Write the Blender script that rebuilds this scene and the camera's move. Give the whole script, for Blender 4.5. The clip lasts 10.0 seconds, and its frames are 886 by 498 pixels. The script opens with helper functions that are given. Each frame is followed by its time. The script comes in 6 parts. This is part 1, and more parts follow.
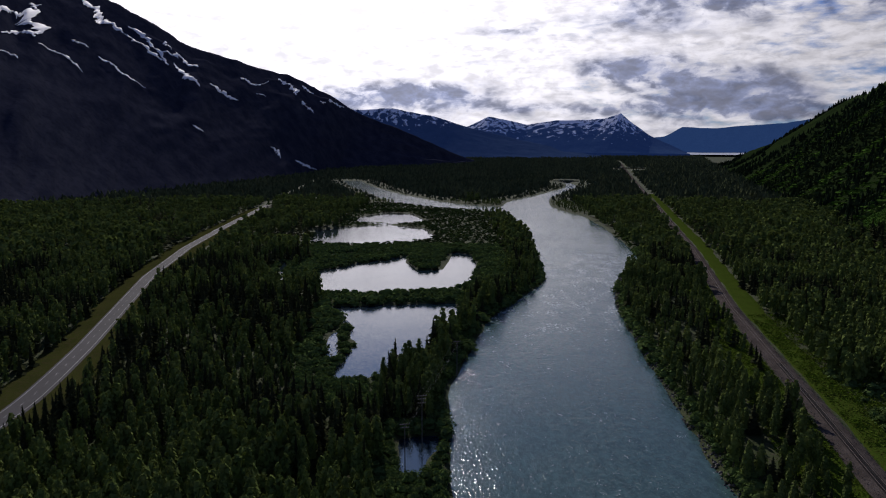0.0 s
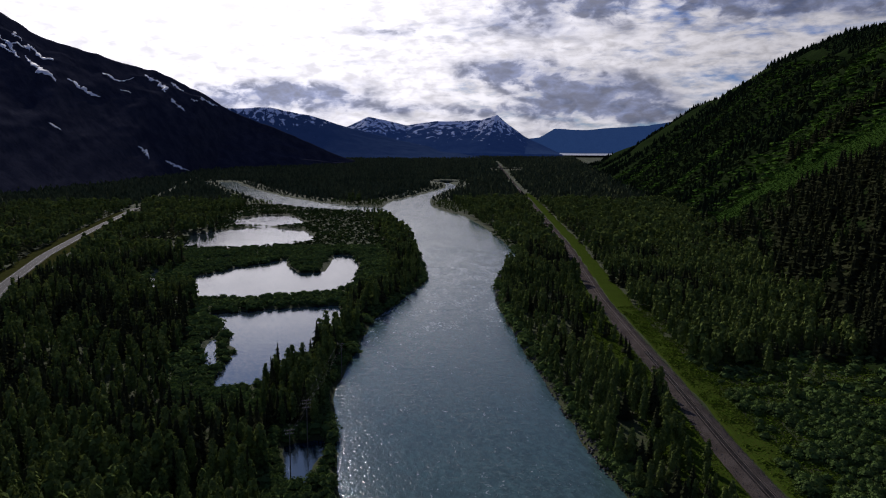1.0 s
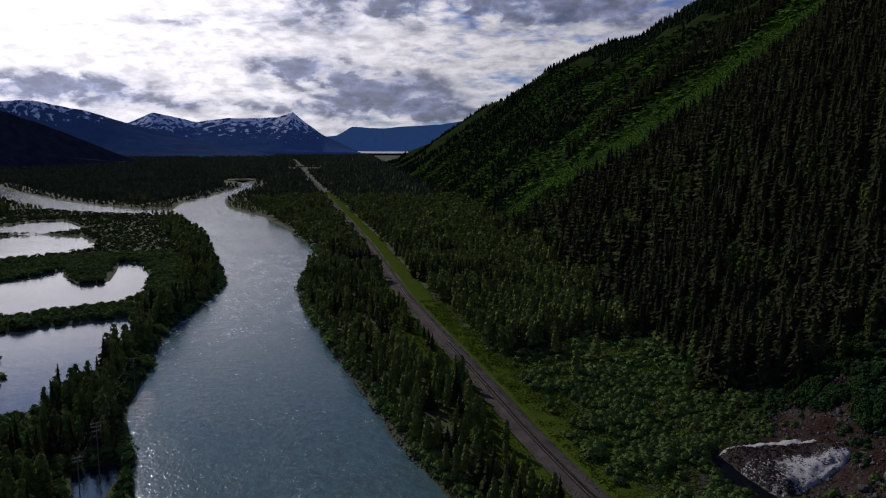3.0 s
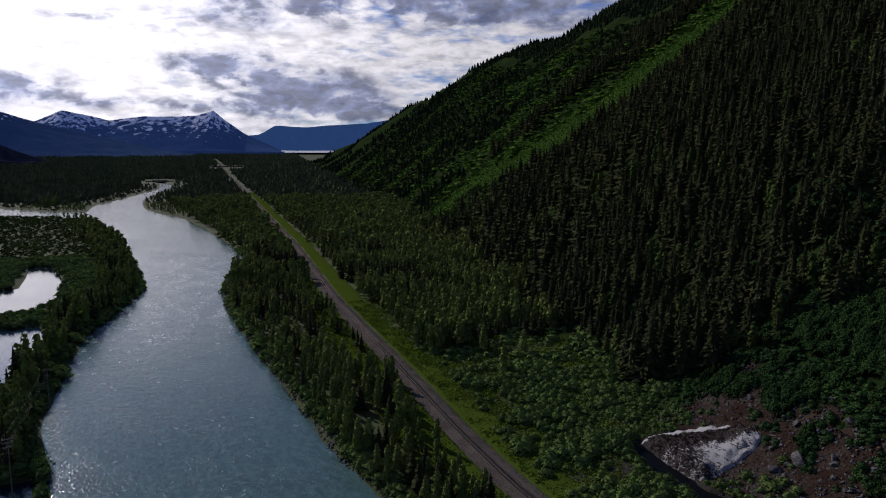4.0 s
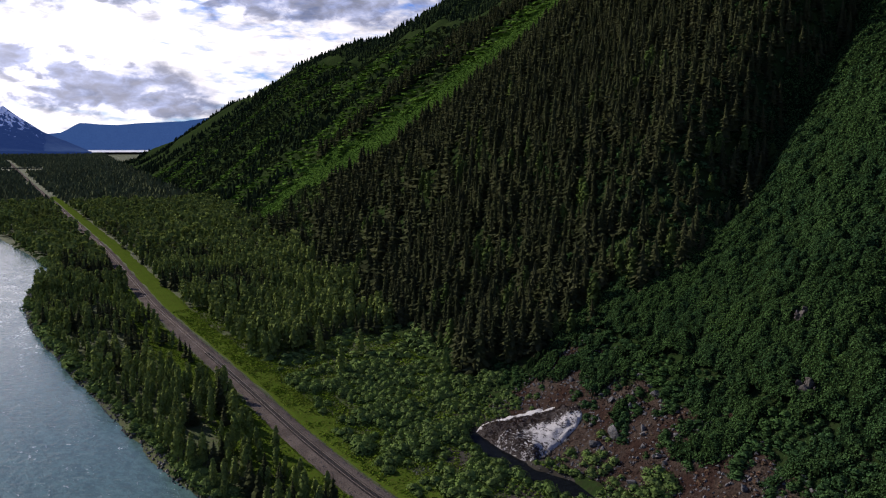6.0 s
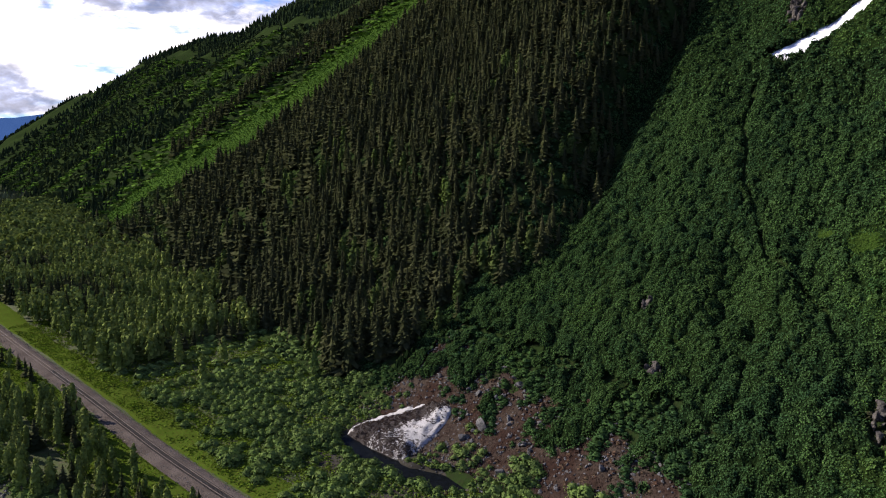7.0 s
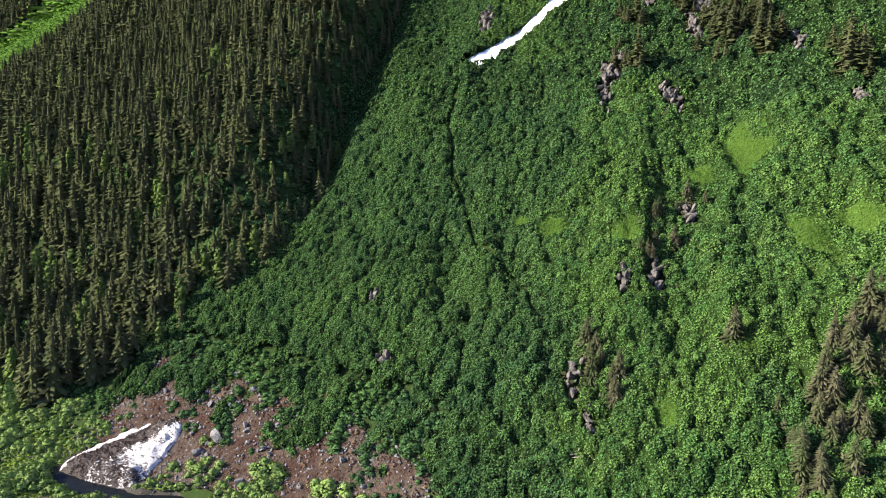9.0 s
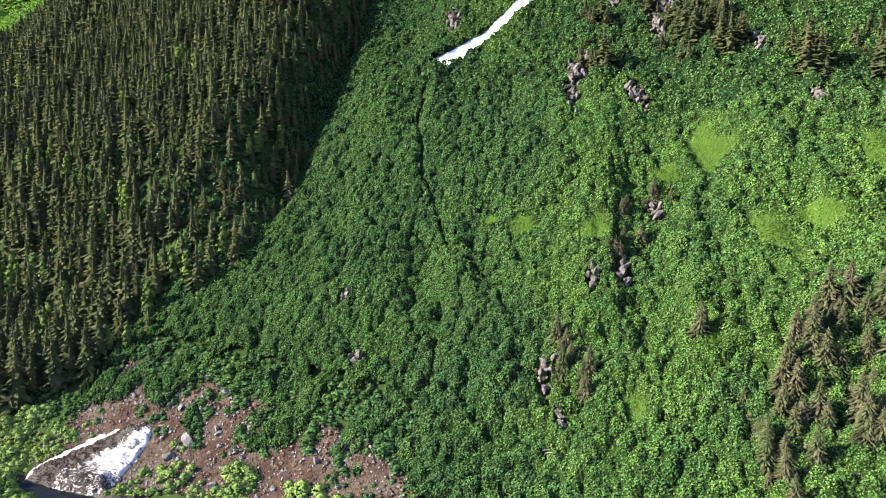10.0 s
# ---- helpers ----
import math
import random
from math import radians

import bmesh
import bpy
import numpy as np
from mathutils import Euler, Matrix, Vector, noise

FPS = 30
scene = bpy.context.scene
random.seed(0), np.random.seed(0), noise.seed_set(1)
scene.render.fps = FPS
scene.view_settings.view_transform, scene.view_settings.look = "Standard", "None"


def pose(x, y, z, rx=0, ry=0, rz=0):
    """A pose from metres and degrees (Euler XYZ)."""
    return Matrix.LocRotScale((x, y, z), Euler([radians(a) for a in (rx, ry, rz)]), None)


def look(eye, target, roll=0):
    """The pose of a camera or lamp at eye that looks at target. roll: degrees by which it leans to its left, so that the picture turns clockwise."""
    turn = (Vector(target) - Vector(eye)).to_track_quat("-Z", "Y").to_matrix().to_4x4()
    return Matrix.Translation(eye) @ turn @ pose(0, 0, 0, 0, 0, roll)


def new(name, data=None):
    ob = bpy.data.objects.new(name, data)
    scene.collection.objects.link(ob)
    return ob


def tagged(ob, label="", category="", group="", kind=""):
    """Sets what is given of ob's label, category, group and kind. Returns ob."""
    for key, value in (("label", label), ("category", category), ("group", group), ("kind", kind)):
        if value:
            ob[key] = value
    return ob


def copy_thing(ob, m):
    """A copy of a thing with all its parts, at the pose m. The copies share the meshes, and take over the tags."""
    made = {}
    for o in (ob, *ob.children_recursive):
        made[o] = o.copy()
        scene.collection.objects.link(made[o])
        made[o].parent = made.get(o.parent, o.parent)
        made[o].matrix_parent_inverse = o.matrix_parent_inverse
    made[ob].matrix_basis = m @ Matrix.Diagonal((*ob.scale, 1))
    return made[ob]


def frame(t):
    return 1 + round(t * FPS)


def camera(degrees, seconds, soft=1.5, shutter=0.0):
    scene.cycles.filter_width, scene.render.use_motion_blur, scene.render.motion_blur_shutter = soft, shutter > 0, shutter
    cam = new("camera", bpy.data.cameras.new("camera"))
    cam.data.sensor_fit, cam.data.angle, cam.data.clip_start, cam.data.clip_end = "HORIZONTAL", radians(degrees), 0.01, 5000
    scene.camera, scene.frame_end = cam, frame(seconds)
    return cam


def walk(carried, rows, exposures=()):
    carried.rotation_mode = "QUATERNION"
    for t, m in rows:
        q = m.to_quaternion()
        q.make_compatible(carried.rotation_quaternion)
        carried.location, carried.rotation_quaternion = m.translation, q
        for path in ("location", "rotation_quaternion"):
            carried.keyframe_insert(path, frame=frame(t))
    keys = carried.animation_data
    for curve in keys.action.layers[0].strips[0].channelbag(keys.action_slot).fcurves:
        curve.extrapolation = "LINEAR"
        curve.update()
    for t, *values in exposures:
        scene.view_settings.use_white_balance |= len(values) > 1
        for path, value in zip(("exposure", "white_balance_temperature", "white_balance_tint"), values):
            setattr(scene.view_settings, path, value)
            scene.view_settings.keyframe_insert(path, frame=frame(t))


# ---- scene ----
# exposure and white balance over the shot: seconds, stops, kelvin, tint
EXPOSURES = [(0.0, -0.2, 6250, 16), (2.5, -0.25, 6250, 16), (5.0, 0.45, 6350, 16), (6.5, 1.2, 6750, 16), (7.5, 1.8, 6850, 14), (8.5, 2.58, 6950, 12), (9.0, 3.05, 7000, 10), (10.0, 3.44, 7000, 9)]
SKY_GAIN, SKY_STRENGTH = 0.040, 0.8
# placed clouds: heading, height, half widths in degrees, weight
CLOUDS = [(-4.0, 4.1, 8.5, 1.3, 0.30), (1.2, 6.6, 4.5, 0.45, 0.18), (12.6, 5.8, 3.2, 0.9, 0.20), (20.5, 4.3, 6.0, 1.8, 0.29), (23.5, 2.8, 6.0, 1.0, 0.20), (16.0, 6.0, 3.0, 1.0, 0.16), (11.0, 3.1, 8.0, 0.5, 0.16),
          (28.0, 11.2, 14.0, 2.0, 0.30), (42.0, 11.6, 12.0, 2.4, 0.26), (5.0, 9.0, 4.5, 0.6, 0.17), (-9.0, 8.0, 14.0, 3.2, -0.20), (30.0, 7.4, 9.0, 1.2, -0.14), (8.0, 5.0, 2.6, 1.2, -0.12), (36.0, 5.5, 10.0, 3.0, -0.12)]
cam = camera(63.84, 10.0, soft=1.1)
# seconds, place, then turns in degrees: tilt, lean, heading
ROWS = [
    (0.0, 0.00, 0.00, 95.00, 81.95, 0.07, -0.01),
    (0.5, -0.08, -0.50, 95.16, 81.98, 0.10, -4.78),
    (1.0, -0.20, -1.00, 95.34, 82.00, 0.22, -9.57),
    (1.5, -0.36, -1.50, 95.55, 81.98, 0.16, -13.74),
    (2.0, -0.56, -1.98, 95.77, 81.97, 0.16, -17.57),
    (2.5, -0.80, -2.44, 96.02, 81.93, 0.21, -21.89),
    (4.0, -1.70, -3.66, 96.86, 81.83, 0.14, -31.47),
    (4.5, -2.07, -3.99, 97.16, 81.80, 0.12, -34.49),
    (5.0, -2.46, -4.29, 97.47, 81.76, 0.08, -37.78),
    (6.5, -3.78, -4.86, 98.43, 81.69, 0.00, -49.99),
    (7.0, -4.27, -4.93, 98.75, 81.65, 0.06, -56.06),
    (7.5, -4.77, -4.93, 99.07, 81.56, 0.04, -62.59),
    (8.0, -5.29, -4.86, 99.39, 81.46, 0.04, -69.32),
    (8.5, -5.83, -4.71, 99.70, 81.35, -0.07, -75.57),
    (9.0, -6.37, -4.48, 100.00, 81.24, -0.20, -78.31),
    (9.5, -6.93, -4.15, 100.29, 81.17, -0.32, -79.77),
    (10.0, -7.50, -3.74, 100.57, 81.08, -0.44, -80.90),
]


def flight(x, y, z, tilt, lean, heading):
    return pose(x, y, z, 0, 0, heading) @ pose(0, 0, 0, tilt) @ pose(0, 0, 0, 0, 0, lean)


walk(cam, [(t, flight(*r)) for t, *r in ROWS], exposures=EXPOSURES)

# ---------------------------------------------------------------- light
SUN_AZ, SUN_EL = -9.0, 30.0
SUN_DIR = Vector((math.sin(radians(SUN_AZ)) * math.cos(radians(SUN_EL)),
                  math.cos(radians(SUN_AZ)) * math.cos(radians(SUN_EL)), math.sin(radians(SUN_EL))))
sun = new("sun", bpy.data.lights.new("sun", "SUN"))
sun.data.energy, sun.data.angle, sun.data.color = 3.2, radians(0.6), (1.0, 0.94, 0.84)
sun.matrix_world = look(SUN_DIR * 1000, (0, 0, 0))


class Nodes:
    """Short hand for building a node tree."""

    def __init__(self, tree):
        self.tree, self.nodes = tree, tree.nodes
        self.nodes.clear()

    def add(self, kind, **sets):
        n = self.nodes.new(kind)
        for key, value in sets.items():
            if key in ("operation", "data_type", "blend_type", "noise_dimensions", "sky_type", "interpolation",
                       "voronoi_dimensions", "feature", "gradient_type", "attribute_name", "musgrave_dimensions"):
                setattr(n, key, value)
        return n

    def link(self, a, b):
        self.tree.links.new(a, b)

    def put(self, socket, value):
        if isinstance(value, bpy.types.NodeSocket):
            self.link(value, socket)
        else:
            socket.default_value = value

    def math(self, op, a, b=0.0, c=0.0, clamp=False):
        n = self.add("ShaderNodeMath", operation=op)
        n.use_clamp = clamp
        for s, v in zip(n.inputs, (a, b, c)):
            self.put(s, v)
        return n.outputs[0]

    def vec(self, op, a, b=(0, 0, 0)):
        n = self.add("ShaderNodeVectorMath", operation=op)
        self.put(n.inputs[0], a)
        self.put(n.inputs[1], b)
        return n.outputs["Value"] if op in ("DOT_PRODUCT", "LENGTH") else n.outputs[0]

    def scale(self, a, xyz):
        return self.vec("MULTIPLY", a, xyz)

    def noise(self, coord, scale=1.0, detail=4.0, rough=0.55, distort=0.0):
        n = self.add("ShaderNodeTexNoise")
        self.put(n.inputs["Vector"], coord)
        for key, v in (("Scale", scale), ("Detail", detail), ("Roughness", rough), ("Distortion", distort)):
            n.inputs[key].default_value = v
        return n.outputs["Fac"]

    def ramp(self, fac, lo, hi, a=0.0, b=1.0, smooth=True):
        n = self.add("ShaderNodeMapRange")
        n.interpolation_type = "SMOOTHSTEP" if smooth else "LINEAR"
        for s, v in zip(n.inputs, (fac, lo, hi, a, b)):
            self.put(s, v)
        return n.outputs[0]

    def mix(self, fac, a, b, blend="MIX"):
        n = self.add("ShaderNodeMix", data_type="RGBA", blend_type=blend)
        self.put(n.inputs[0], fac)
        for s, v in zip((n.inputs[6], n.inputs[7]), (a, b)):
            self.put(s, (*v, 1.0) if isinstance(v, tuple) and len(v) == 3 else v)
        return n.outputs[2]

    def bump(self, height, strength=0.5, distance=0.1):
        n = self.add("ShaderNodeBump")
        self.put(n.inputs["Height"], height)
        n.inputs["Strength"].default_value, n.inputs["Distance"].default_value = strength, distance
        return n.outputs[0]


# sky: blue gaps, a bright veil round the sun, dark stratus streaks and cumulus
world = bpy.data.worlds.new("world")
scene.world = world
world.use_nodes = True
w = Nodes(world.node_tree)
tc = w.add("ShaderNodeTexCoord").outputs["Generated"]
ray_dir = w.vec("NORMALIZE", tc)
sep = w.add("ShaderNodeSeparateXYZ")
w.link(ray_dir, sep.inputs[0])
sx, sy, sz = sep.outputs
azim = w.math("MULTIPLY", w.math("ARCTAN2", sx, sy), 57.2958)
elev = w.math("MULTIPLY", w.math("ARCSINE", sz), 57.2958)
nish = w.add("ShaderNodeTexSky", sky_type="NISHITA")
nish.sun_disc, nish.sun_elevation, nish.sun_rotation = False, radians(SUN_EL), radians(SUN_AZ)
nish.air_density, nish.dust_density = 1.0, 0.6
blue = w.mix(1.0, nish.outputs[0], (SKY_GAIN * 0.26, SKY_GAIN * 0.78, SKY_GAIN * 1.9), "MULTIPLY")
cs = w.add("ShaderNodeCombineXYZ")
w.put(cs.inputs[0], w.math("MULTIPLY", azim, 0.055))
w.put(cs.inputs[1], w.math("MULTIPLY", elev, 0.20))
flat = cs.outputs[0]
cs2 = w.add("ShaderNodeCombineXYZ")
w.put(cs2.inputs[0], w.math("MULTIPLY", azim, 0.16))
w.put(cs2.inputs[1], w.math("MULTIPLY", elev, 0.30))
puffy = cs2.outputs[0]
n_big = w.noise(flat, 1.7, 6.0, 0.58, 0.35)
n_puff = w.noise(puffy, 2.1, 7.0, 0.54, 0.4)
n_fine = w.noise(flat, 7.0, 5.0, 0.6, 0.2)
toward = w.vec("DOT_PRODUCT", ray_dir, tuple(SUN_DIR))
glow = w.math("POWER", w.math("MAXIMUM", toward, 0.0), 6.5)
n_cum = w.noise(puffy, 4.6, 6.0, 0.58, 0.4)


def blob(a, e, wa, we, k):
    da = w.math("DIVIDE", w.math("SUBTRACT", azim, a), wa)
    de = w.math("DIVIDE", w.math("SUBTRACT", elev, e), we)
    r2 = w.math("ADD", w.math("MULTIPLY", da, da), w.math("MULTIPLY", de, de))
    return w.math("MULTIPLY", w.math("EXPONENT", w.math("MULTIPLY", r2, -1.0)), k)


dark = w.math("ADD", w.math("MULTIPLY", n_big, 0.54), w.math("ADD", w.math("MULTIPLY", n_puff, 0.30), w.math("MULTIPLY", n_cum, 0.16)))
puff_gain = w.ramp(w.math("ADD", w.math("MULTIPLY", n_puff, 0.6), w.math("MULTIPLY", n_cum, 0.4)), 0.38, 0.60, 0.45, 1.15)
for a, e, wa, we, k in CLOUDS:
    dark = w.math("ADD", dark, w.math("MULTIPLY", blob(a, e, wa, we, k), puff_gain))
low_sky = w.ramp(elev, 13.0, 17.5, 1.0, 0.0)
dark_m = w.math("MULTIPLY", w.ramp(dark, 0.490, 0.700), w.math("MAXIMUM", low_sky, 0.25))
veil_in = w.math("ADD", w.math("MULTIPLY", n_fine, 0.40), w.math("ADD", w.math("MULTIPLY", n_big, 0.35), w.math("MULTIPLY", glow, 0.30)))
veil_m = w.math("MULTIPLY", w.ramp(w.math("SUBTRACT", veil_in, blob(13.0, 9.2, 5.0, 0.9, 0.12)), 0.24, 0.44), w.math("MAXIMUM", low_sky, 0.12))
lit = w.math("MULTIPLY", w.math("ADD", 0.56, w.math("MULTIPLY", glow, 2.1)), w.ramp(w.math("ADD", w.math("MULTIPLY", n_cum, 0.5), w.math("MULTIPLY", n_fine, 0.5)), 0.36, 0.62, 0.72, 1.15))
cloud_white = w.add("ShaderNodeCombineColor")
w.put(cloud_white.inputs[0], lit)
w.put(cloud_white.inputs[1], w.math("MULTIPLY", lit, 0.985))
w.put(cloud_white.inputs[2], w.math("MULTIPLY", lit, 1.0))
shade = w.math("MULTIPLY", w.math("ADD", 0.17, w.math("MULTIPLY", glow, 0.30)), w.ramp(w.math("ADD", w.math("MULTIPLY", n_puff, 0.5), w.math("MULTIPLY", n_cum, 0.5)), 0.36, 0.62, 1.9, 0.62))
cloud_grey = w.add("ShaderNodeCombineColor")
w.put(cloud_grey.inputs[0], w.math("MULTIPLY", shade, 0.80))
w.put(cloud_grey.inputs[1], w.math("MULTIPLY", shade, 0.96))
w.put(cloud_grey.inputs[2], w.math("MULTIPLY", shade, 1.55))
sky = w.mix(veil_m, blue, cloud_white.outputs[0])
sky = w.mix(w.math("MULTIPLY", dark_m, 0.86), sky, cloud_grey.outputs[0])
bg = w.add("ShaderNodeBackground")
w.link(sky, bg.inputs[0])
bg.inputs[1].default_value = SKY_STRENGTH
out = w.add("ShaderNodeOutputWorld")
w.link(bg.outputs[0], out.inputs[0])


# ---------------------------------------------------------------- materials
def material(name):
    m = bpy.data.materials.new(name)
    m.use_nodes = True
    return m, Nodes(m.node_tree)


def finish(n, color, rough=0.8, normal=None, spec=0.3, metal=0.0, trans=0.0):
    b = n.add("ShaderNodeBsdfPrincipled")
    n.put(b.inputs["Base Color"], (*color, 1.0) if isinstance(color, tuple) else color)
    n.put(b.inputs["Roughness"], rough)
    b.inputs["Specular IOR Level"].default_value = spec
    b.inputs["Metallic"].default_value = metal
    if normal is not None:
        n.link(normal, b.inputs["Normal"])
    o = n.add("ShaderNodeOutputMaterial")
    if trans:
        t = n.add("ShaderNodeBsdfTranslucent")
        n.put(t.inputs[0], color)
        mx = n.add("ShaderNodeMixShader")
        mx.inputs[0].default_value = trans
        n.link(b.outputs[0], mx.inputs[1])
        n.link(t.outputs[0], mx.inputs[2])
        n.link(mx.outputs[0], o.inputs[0])
    else:
        n.link(b.outputs[0], o.inputs[0])
    return b


def place(n):
    return n.add("ShaderNodeNewGeometry").outputs["Position"]


def surface(name, c1, c2, c3, big, small, rough=0.85, bump=0.4, dist=0.1, spec=0.3):
    """Two-scale mottled surface."""
    m, n = material(name)
    p = place(n)
    a = n.noise(p, big, 5, 0.6)
    b = n.noise(p, small, 5, 0.65)
    col = n.mix(n.ramp(a, 0.35, 0.65), c1, c2)
    col = n.mix(n.ramp(b, 0.42, 0.72), col, c3)
    finish(n, col, rough, n.bump(n.math("ADD", a, b), bump, dist), spec)
    return m


def foliage(name, c1, c2, c3, rough=0.65, trans=0.15, patch=0.05, vary=0.37, clump=0.22):
    """Leaves: varied by leaf clump and by place."""
    m, n = material(name)
    g = n.add("ShaderNodeNewGeometry")
    p = g.outputs["Position"]
    a = n.noise(p, patch, 3, 0.6)
    t = n.noise(p, clump, 2, 0.5)
    col = n.mix(n.ramp(a, 0.36, 0.64), c1, c2)
    col = n.mix(n.math("MULTIPLY", n.ramp(t, 0.4, 0.68), 0.7), col, c3)
    isl = n.ramp(g.outputs["Random Per Island"], 0.0, 1.0, 1.0 - vary, 1.0 + vary, False)
    cc = n.add("ShaderNodeCombineColor")
    for s in cc.inputs[:3]:
        n.put(s, isl)
    col = n.mix(1.0, col, cc.outputs[0], "MULTIPLY")
    finish(n, col, rough, None, 0.0, 0.0, trans)
    return m


M_SPRUCE = foliage("spruce_needles", (0.033, 0.041, 0.019), (0.045, 0.052, 0.022), (0.060, 0.063, 0.031), 0.7, 0.18, 0.05, 0.22, 0.12)
M_POPLAR = foliage("poplar_leaves", (0.098, 0.137, 0.039), (0.137, 0.180, 0.047), (0.154, 0.184, 0.055), 0.6, 0.14, 0.05, 0.34, 0.14)
M_ALDER = foliage("alder_leaves", (0.023, 0.052, 0.021), (0.035, 0.071, 0.022), (0.043, 0.082, 0.026), 0.6, 0.14, 0.030, 0.60, 0.16)
M_SALMON = foliage("salmonberry_leaves", (0.029, 0.068, 0.021), (0.045, 0.089, 0.022), (0.058, 0.102, 0.027), 0.6, 0.14, 0.035, 0.60, 0.16)
M_TWIG = foliage("dead_twigs", (0.060, 0.034, 0.026), (0.084, 0.050, 0.036), (0.110, 0.084, 0.050), 0.9, 0.05, 0.2, 0.30, 0.5)
M_WILLOW = foliage("willow_leaves", (0.075, 0.121, 0.036), (0.100, 0.155, 0.042), (0.098, 0.133, 0.045), 0.6, 0.14, 0.04, 0.26, 0.3)
M_CHUTE_FERN = foliage("chute_ferns", (0.045, 0.096, 0.015), (0.060, 0.121, 0.018), (0.072, 0.130, 0.022), 0.7, 0.06, 0.02, 0.14, 0.1)
M_FERN = foliage("fern_fronds", (0.033, 0.071, 0.014), (0.043, 0.084, 0.015), (0.046, 0.080, 0.018), 0.6, 0.15, 0.04, 0.12)
M_TUFT = foliage("grass_tufts", (0.072, 0.122, 0.012), (0.089, 0.142, 0.014), (0.097, 0.124, 0.021), 0.7, 0.15, 0.06, 0.2)
# far trees coloured paler, for light through the crowns and distance haze
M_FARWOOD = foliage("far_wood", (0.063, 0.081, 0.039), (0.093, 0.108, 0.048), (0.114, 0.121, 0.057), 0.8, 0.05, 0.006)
M_DRY = foliage("dry_needles", (0.044, 0.047, 0.024), (0.036, 0.048, 0.020), (0.066, 0.060, 0.038), 0.8, 0.16)
M_FARBRUSH = foliage("far_brush", (0.040, 0.064, 0.019), (0.069, 0.106, 0.026), (0.073, 0.094, 0.031), 0.8, 0.05, 0.012, 0.22)
M_SLOPEBRUSH = foliage("slope_brush", (0.022, 0.036, 0.014), (0.038, 0.058, 0.018), (0.042, 0.056, 0.020), 0.8, 0.05, 0.012, 0.30)
# far slope spruce, its colour darkened for the shadow between distant crowns
M_RIDGE_SHADE = foliage("ridge_wood", (0.014, 0.025, 0.013), (0.023, 0.036, 0.015), (0.032, 0.047, 0.019), 0.8, 0.04, 0.008)
# near-black leaf colours: the shade between alder and salmonberry crowns, painted
M_GAP_SHADE = surface("alder_shade_leaves", (0.006, 0.013, 0.005), (0.010, 0.019, 0.006), (0.004, 0.007, 0.003), 0.05, 1.4, 0.9, 1.0, 0.6, 0.0)
M_GAP_SHADE_LIGHT = surface("salmonberry_shade_leaves", (0.010, 0.020, 0.006), (0.015, 0.027, 0.007), (0.005, 0.011, 0.004), 0.05, 1.4, 0.9, 1.0, 0.6, 0.0)
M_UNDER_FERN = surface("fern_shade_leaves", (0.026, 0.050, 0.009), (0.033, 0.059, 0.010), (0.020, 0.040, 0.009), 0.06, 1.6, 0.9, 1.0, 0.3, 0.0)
M_BARK = surface("bark", (0.09, 0.075, 0.06), (0.14, 0.12, 0.10), (0.05, 0.042, 0.035), 0.6, 6.0, 0.9, 0.6, 0.04)
M_GROUND = surface("forest_floor", (0.030, 0.045, 0.014), (0.045, 0.062, 0.018), (0.060, 0.055, 0.030), 0.03, 0.6, 0.95, 0.6, 0.4, 0.1)
M_GRASS = surface("verge_grass", (0.038, 0.068, 0.008), (0.048, 0.081, 0.010), (0.052, 0.050, 0.012), 0.12, 1.3, 0.95, 0.8, 0.3, 0.0)
# far inlet water: its bright reflection painted as a pale base colour
M_INLET = surface("pale_tidal_flat", (0.500, 0.530, 0.570), (0.620, 0.640, 0.670), (0.400, 0.430, 0.480), 0.01, 0.1, 0.5, 0.1, 0.1, 0.5)
M_BANK = surface("pool_bank_soil", (0.026, 0.023, 0.016), (0.040, 0.035, 0.030), (0.030, 0.028, 0.023), 0.09, 1.1, 0.95, 0.8, 0.2, 0.1)
M_OLIVE = surface("road_verge_grass", (0.036, 0.042, 0.011), (0.046, 0.051, 0.013), (0.055, 0.046, 0.021), 0.05, 0.7, 0.95, 0.8, 0.4, 0.0)
M_BALLAST = surface("track_ballast", (0.074, 0.061, 0.054), (0.110, 0.092, 0.082), (0.036, 0.030, 0.026), 0.12, 2.6, 0.95, 1.0, 0.2, 0.0)
M_GRAVEL = surface("bank_gravel", (0.12, 0.11, 0.10), (0.18, 0.165, 0.15), (0.075, 0.07, 0.062), 0.1, 1.6, 0.95, 0.9, 0.2, 0.2)
M_SCREE = surface("scree_soil", (0.032, 0.019, 0.015), (0.056, 0.044, 0.035), (0.016, 0.011, 0.009), 0.09, 1.1, 0.95, 1.0, 0.5, 0.0)
M_ASPHALT = surface("asphalt", (0.047, 0.044, 0.045), (0.059, 0.055, 0.057), (0.039, 0.037, 0.037), 0.05, 4.0, 0.85, 0.2, 0.02, 0.15)
M_PAINT = surface("road_paint", (0.30, 0.30, 0.29), (0.38, 0.38, 0.37), (0.20, 0.20, 0.19), 0.3, 5.0, 0.7, 0.1, 0.01)
M_ROCK = surface("grey_rock", (0.078, 0.078, 0.083), (0.130, 0.127, 0.126), (0.036, 0.035, 0.036), 0.25, 1.8, 0.9, 0.9, 0.25, 0.1)
M_CRAG = surface("crag_rock", (0.060, 0.056, 0.053), (0.108, 0.097, 0.088), (0.023, 0.021, 0.019), 0.3, 0.9, 0.9, 1.0, 0.6, 0.05)
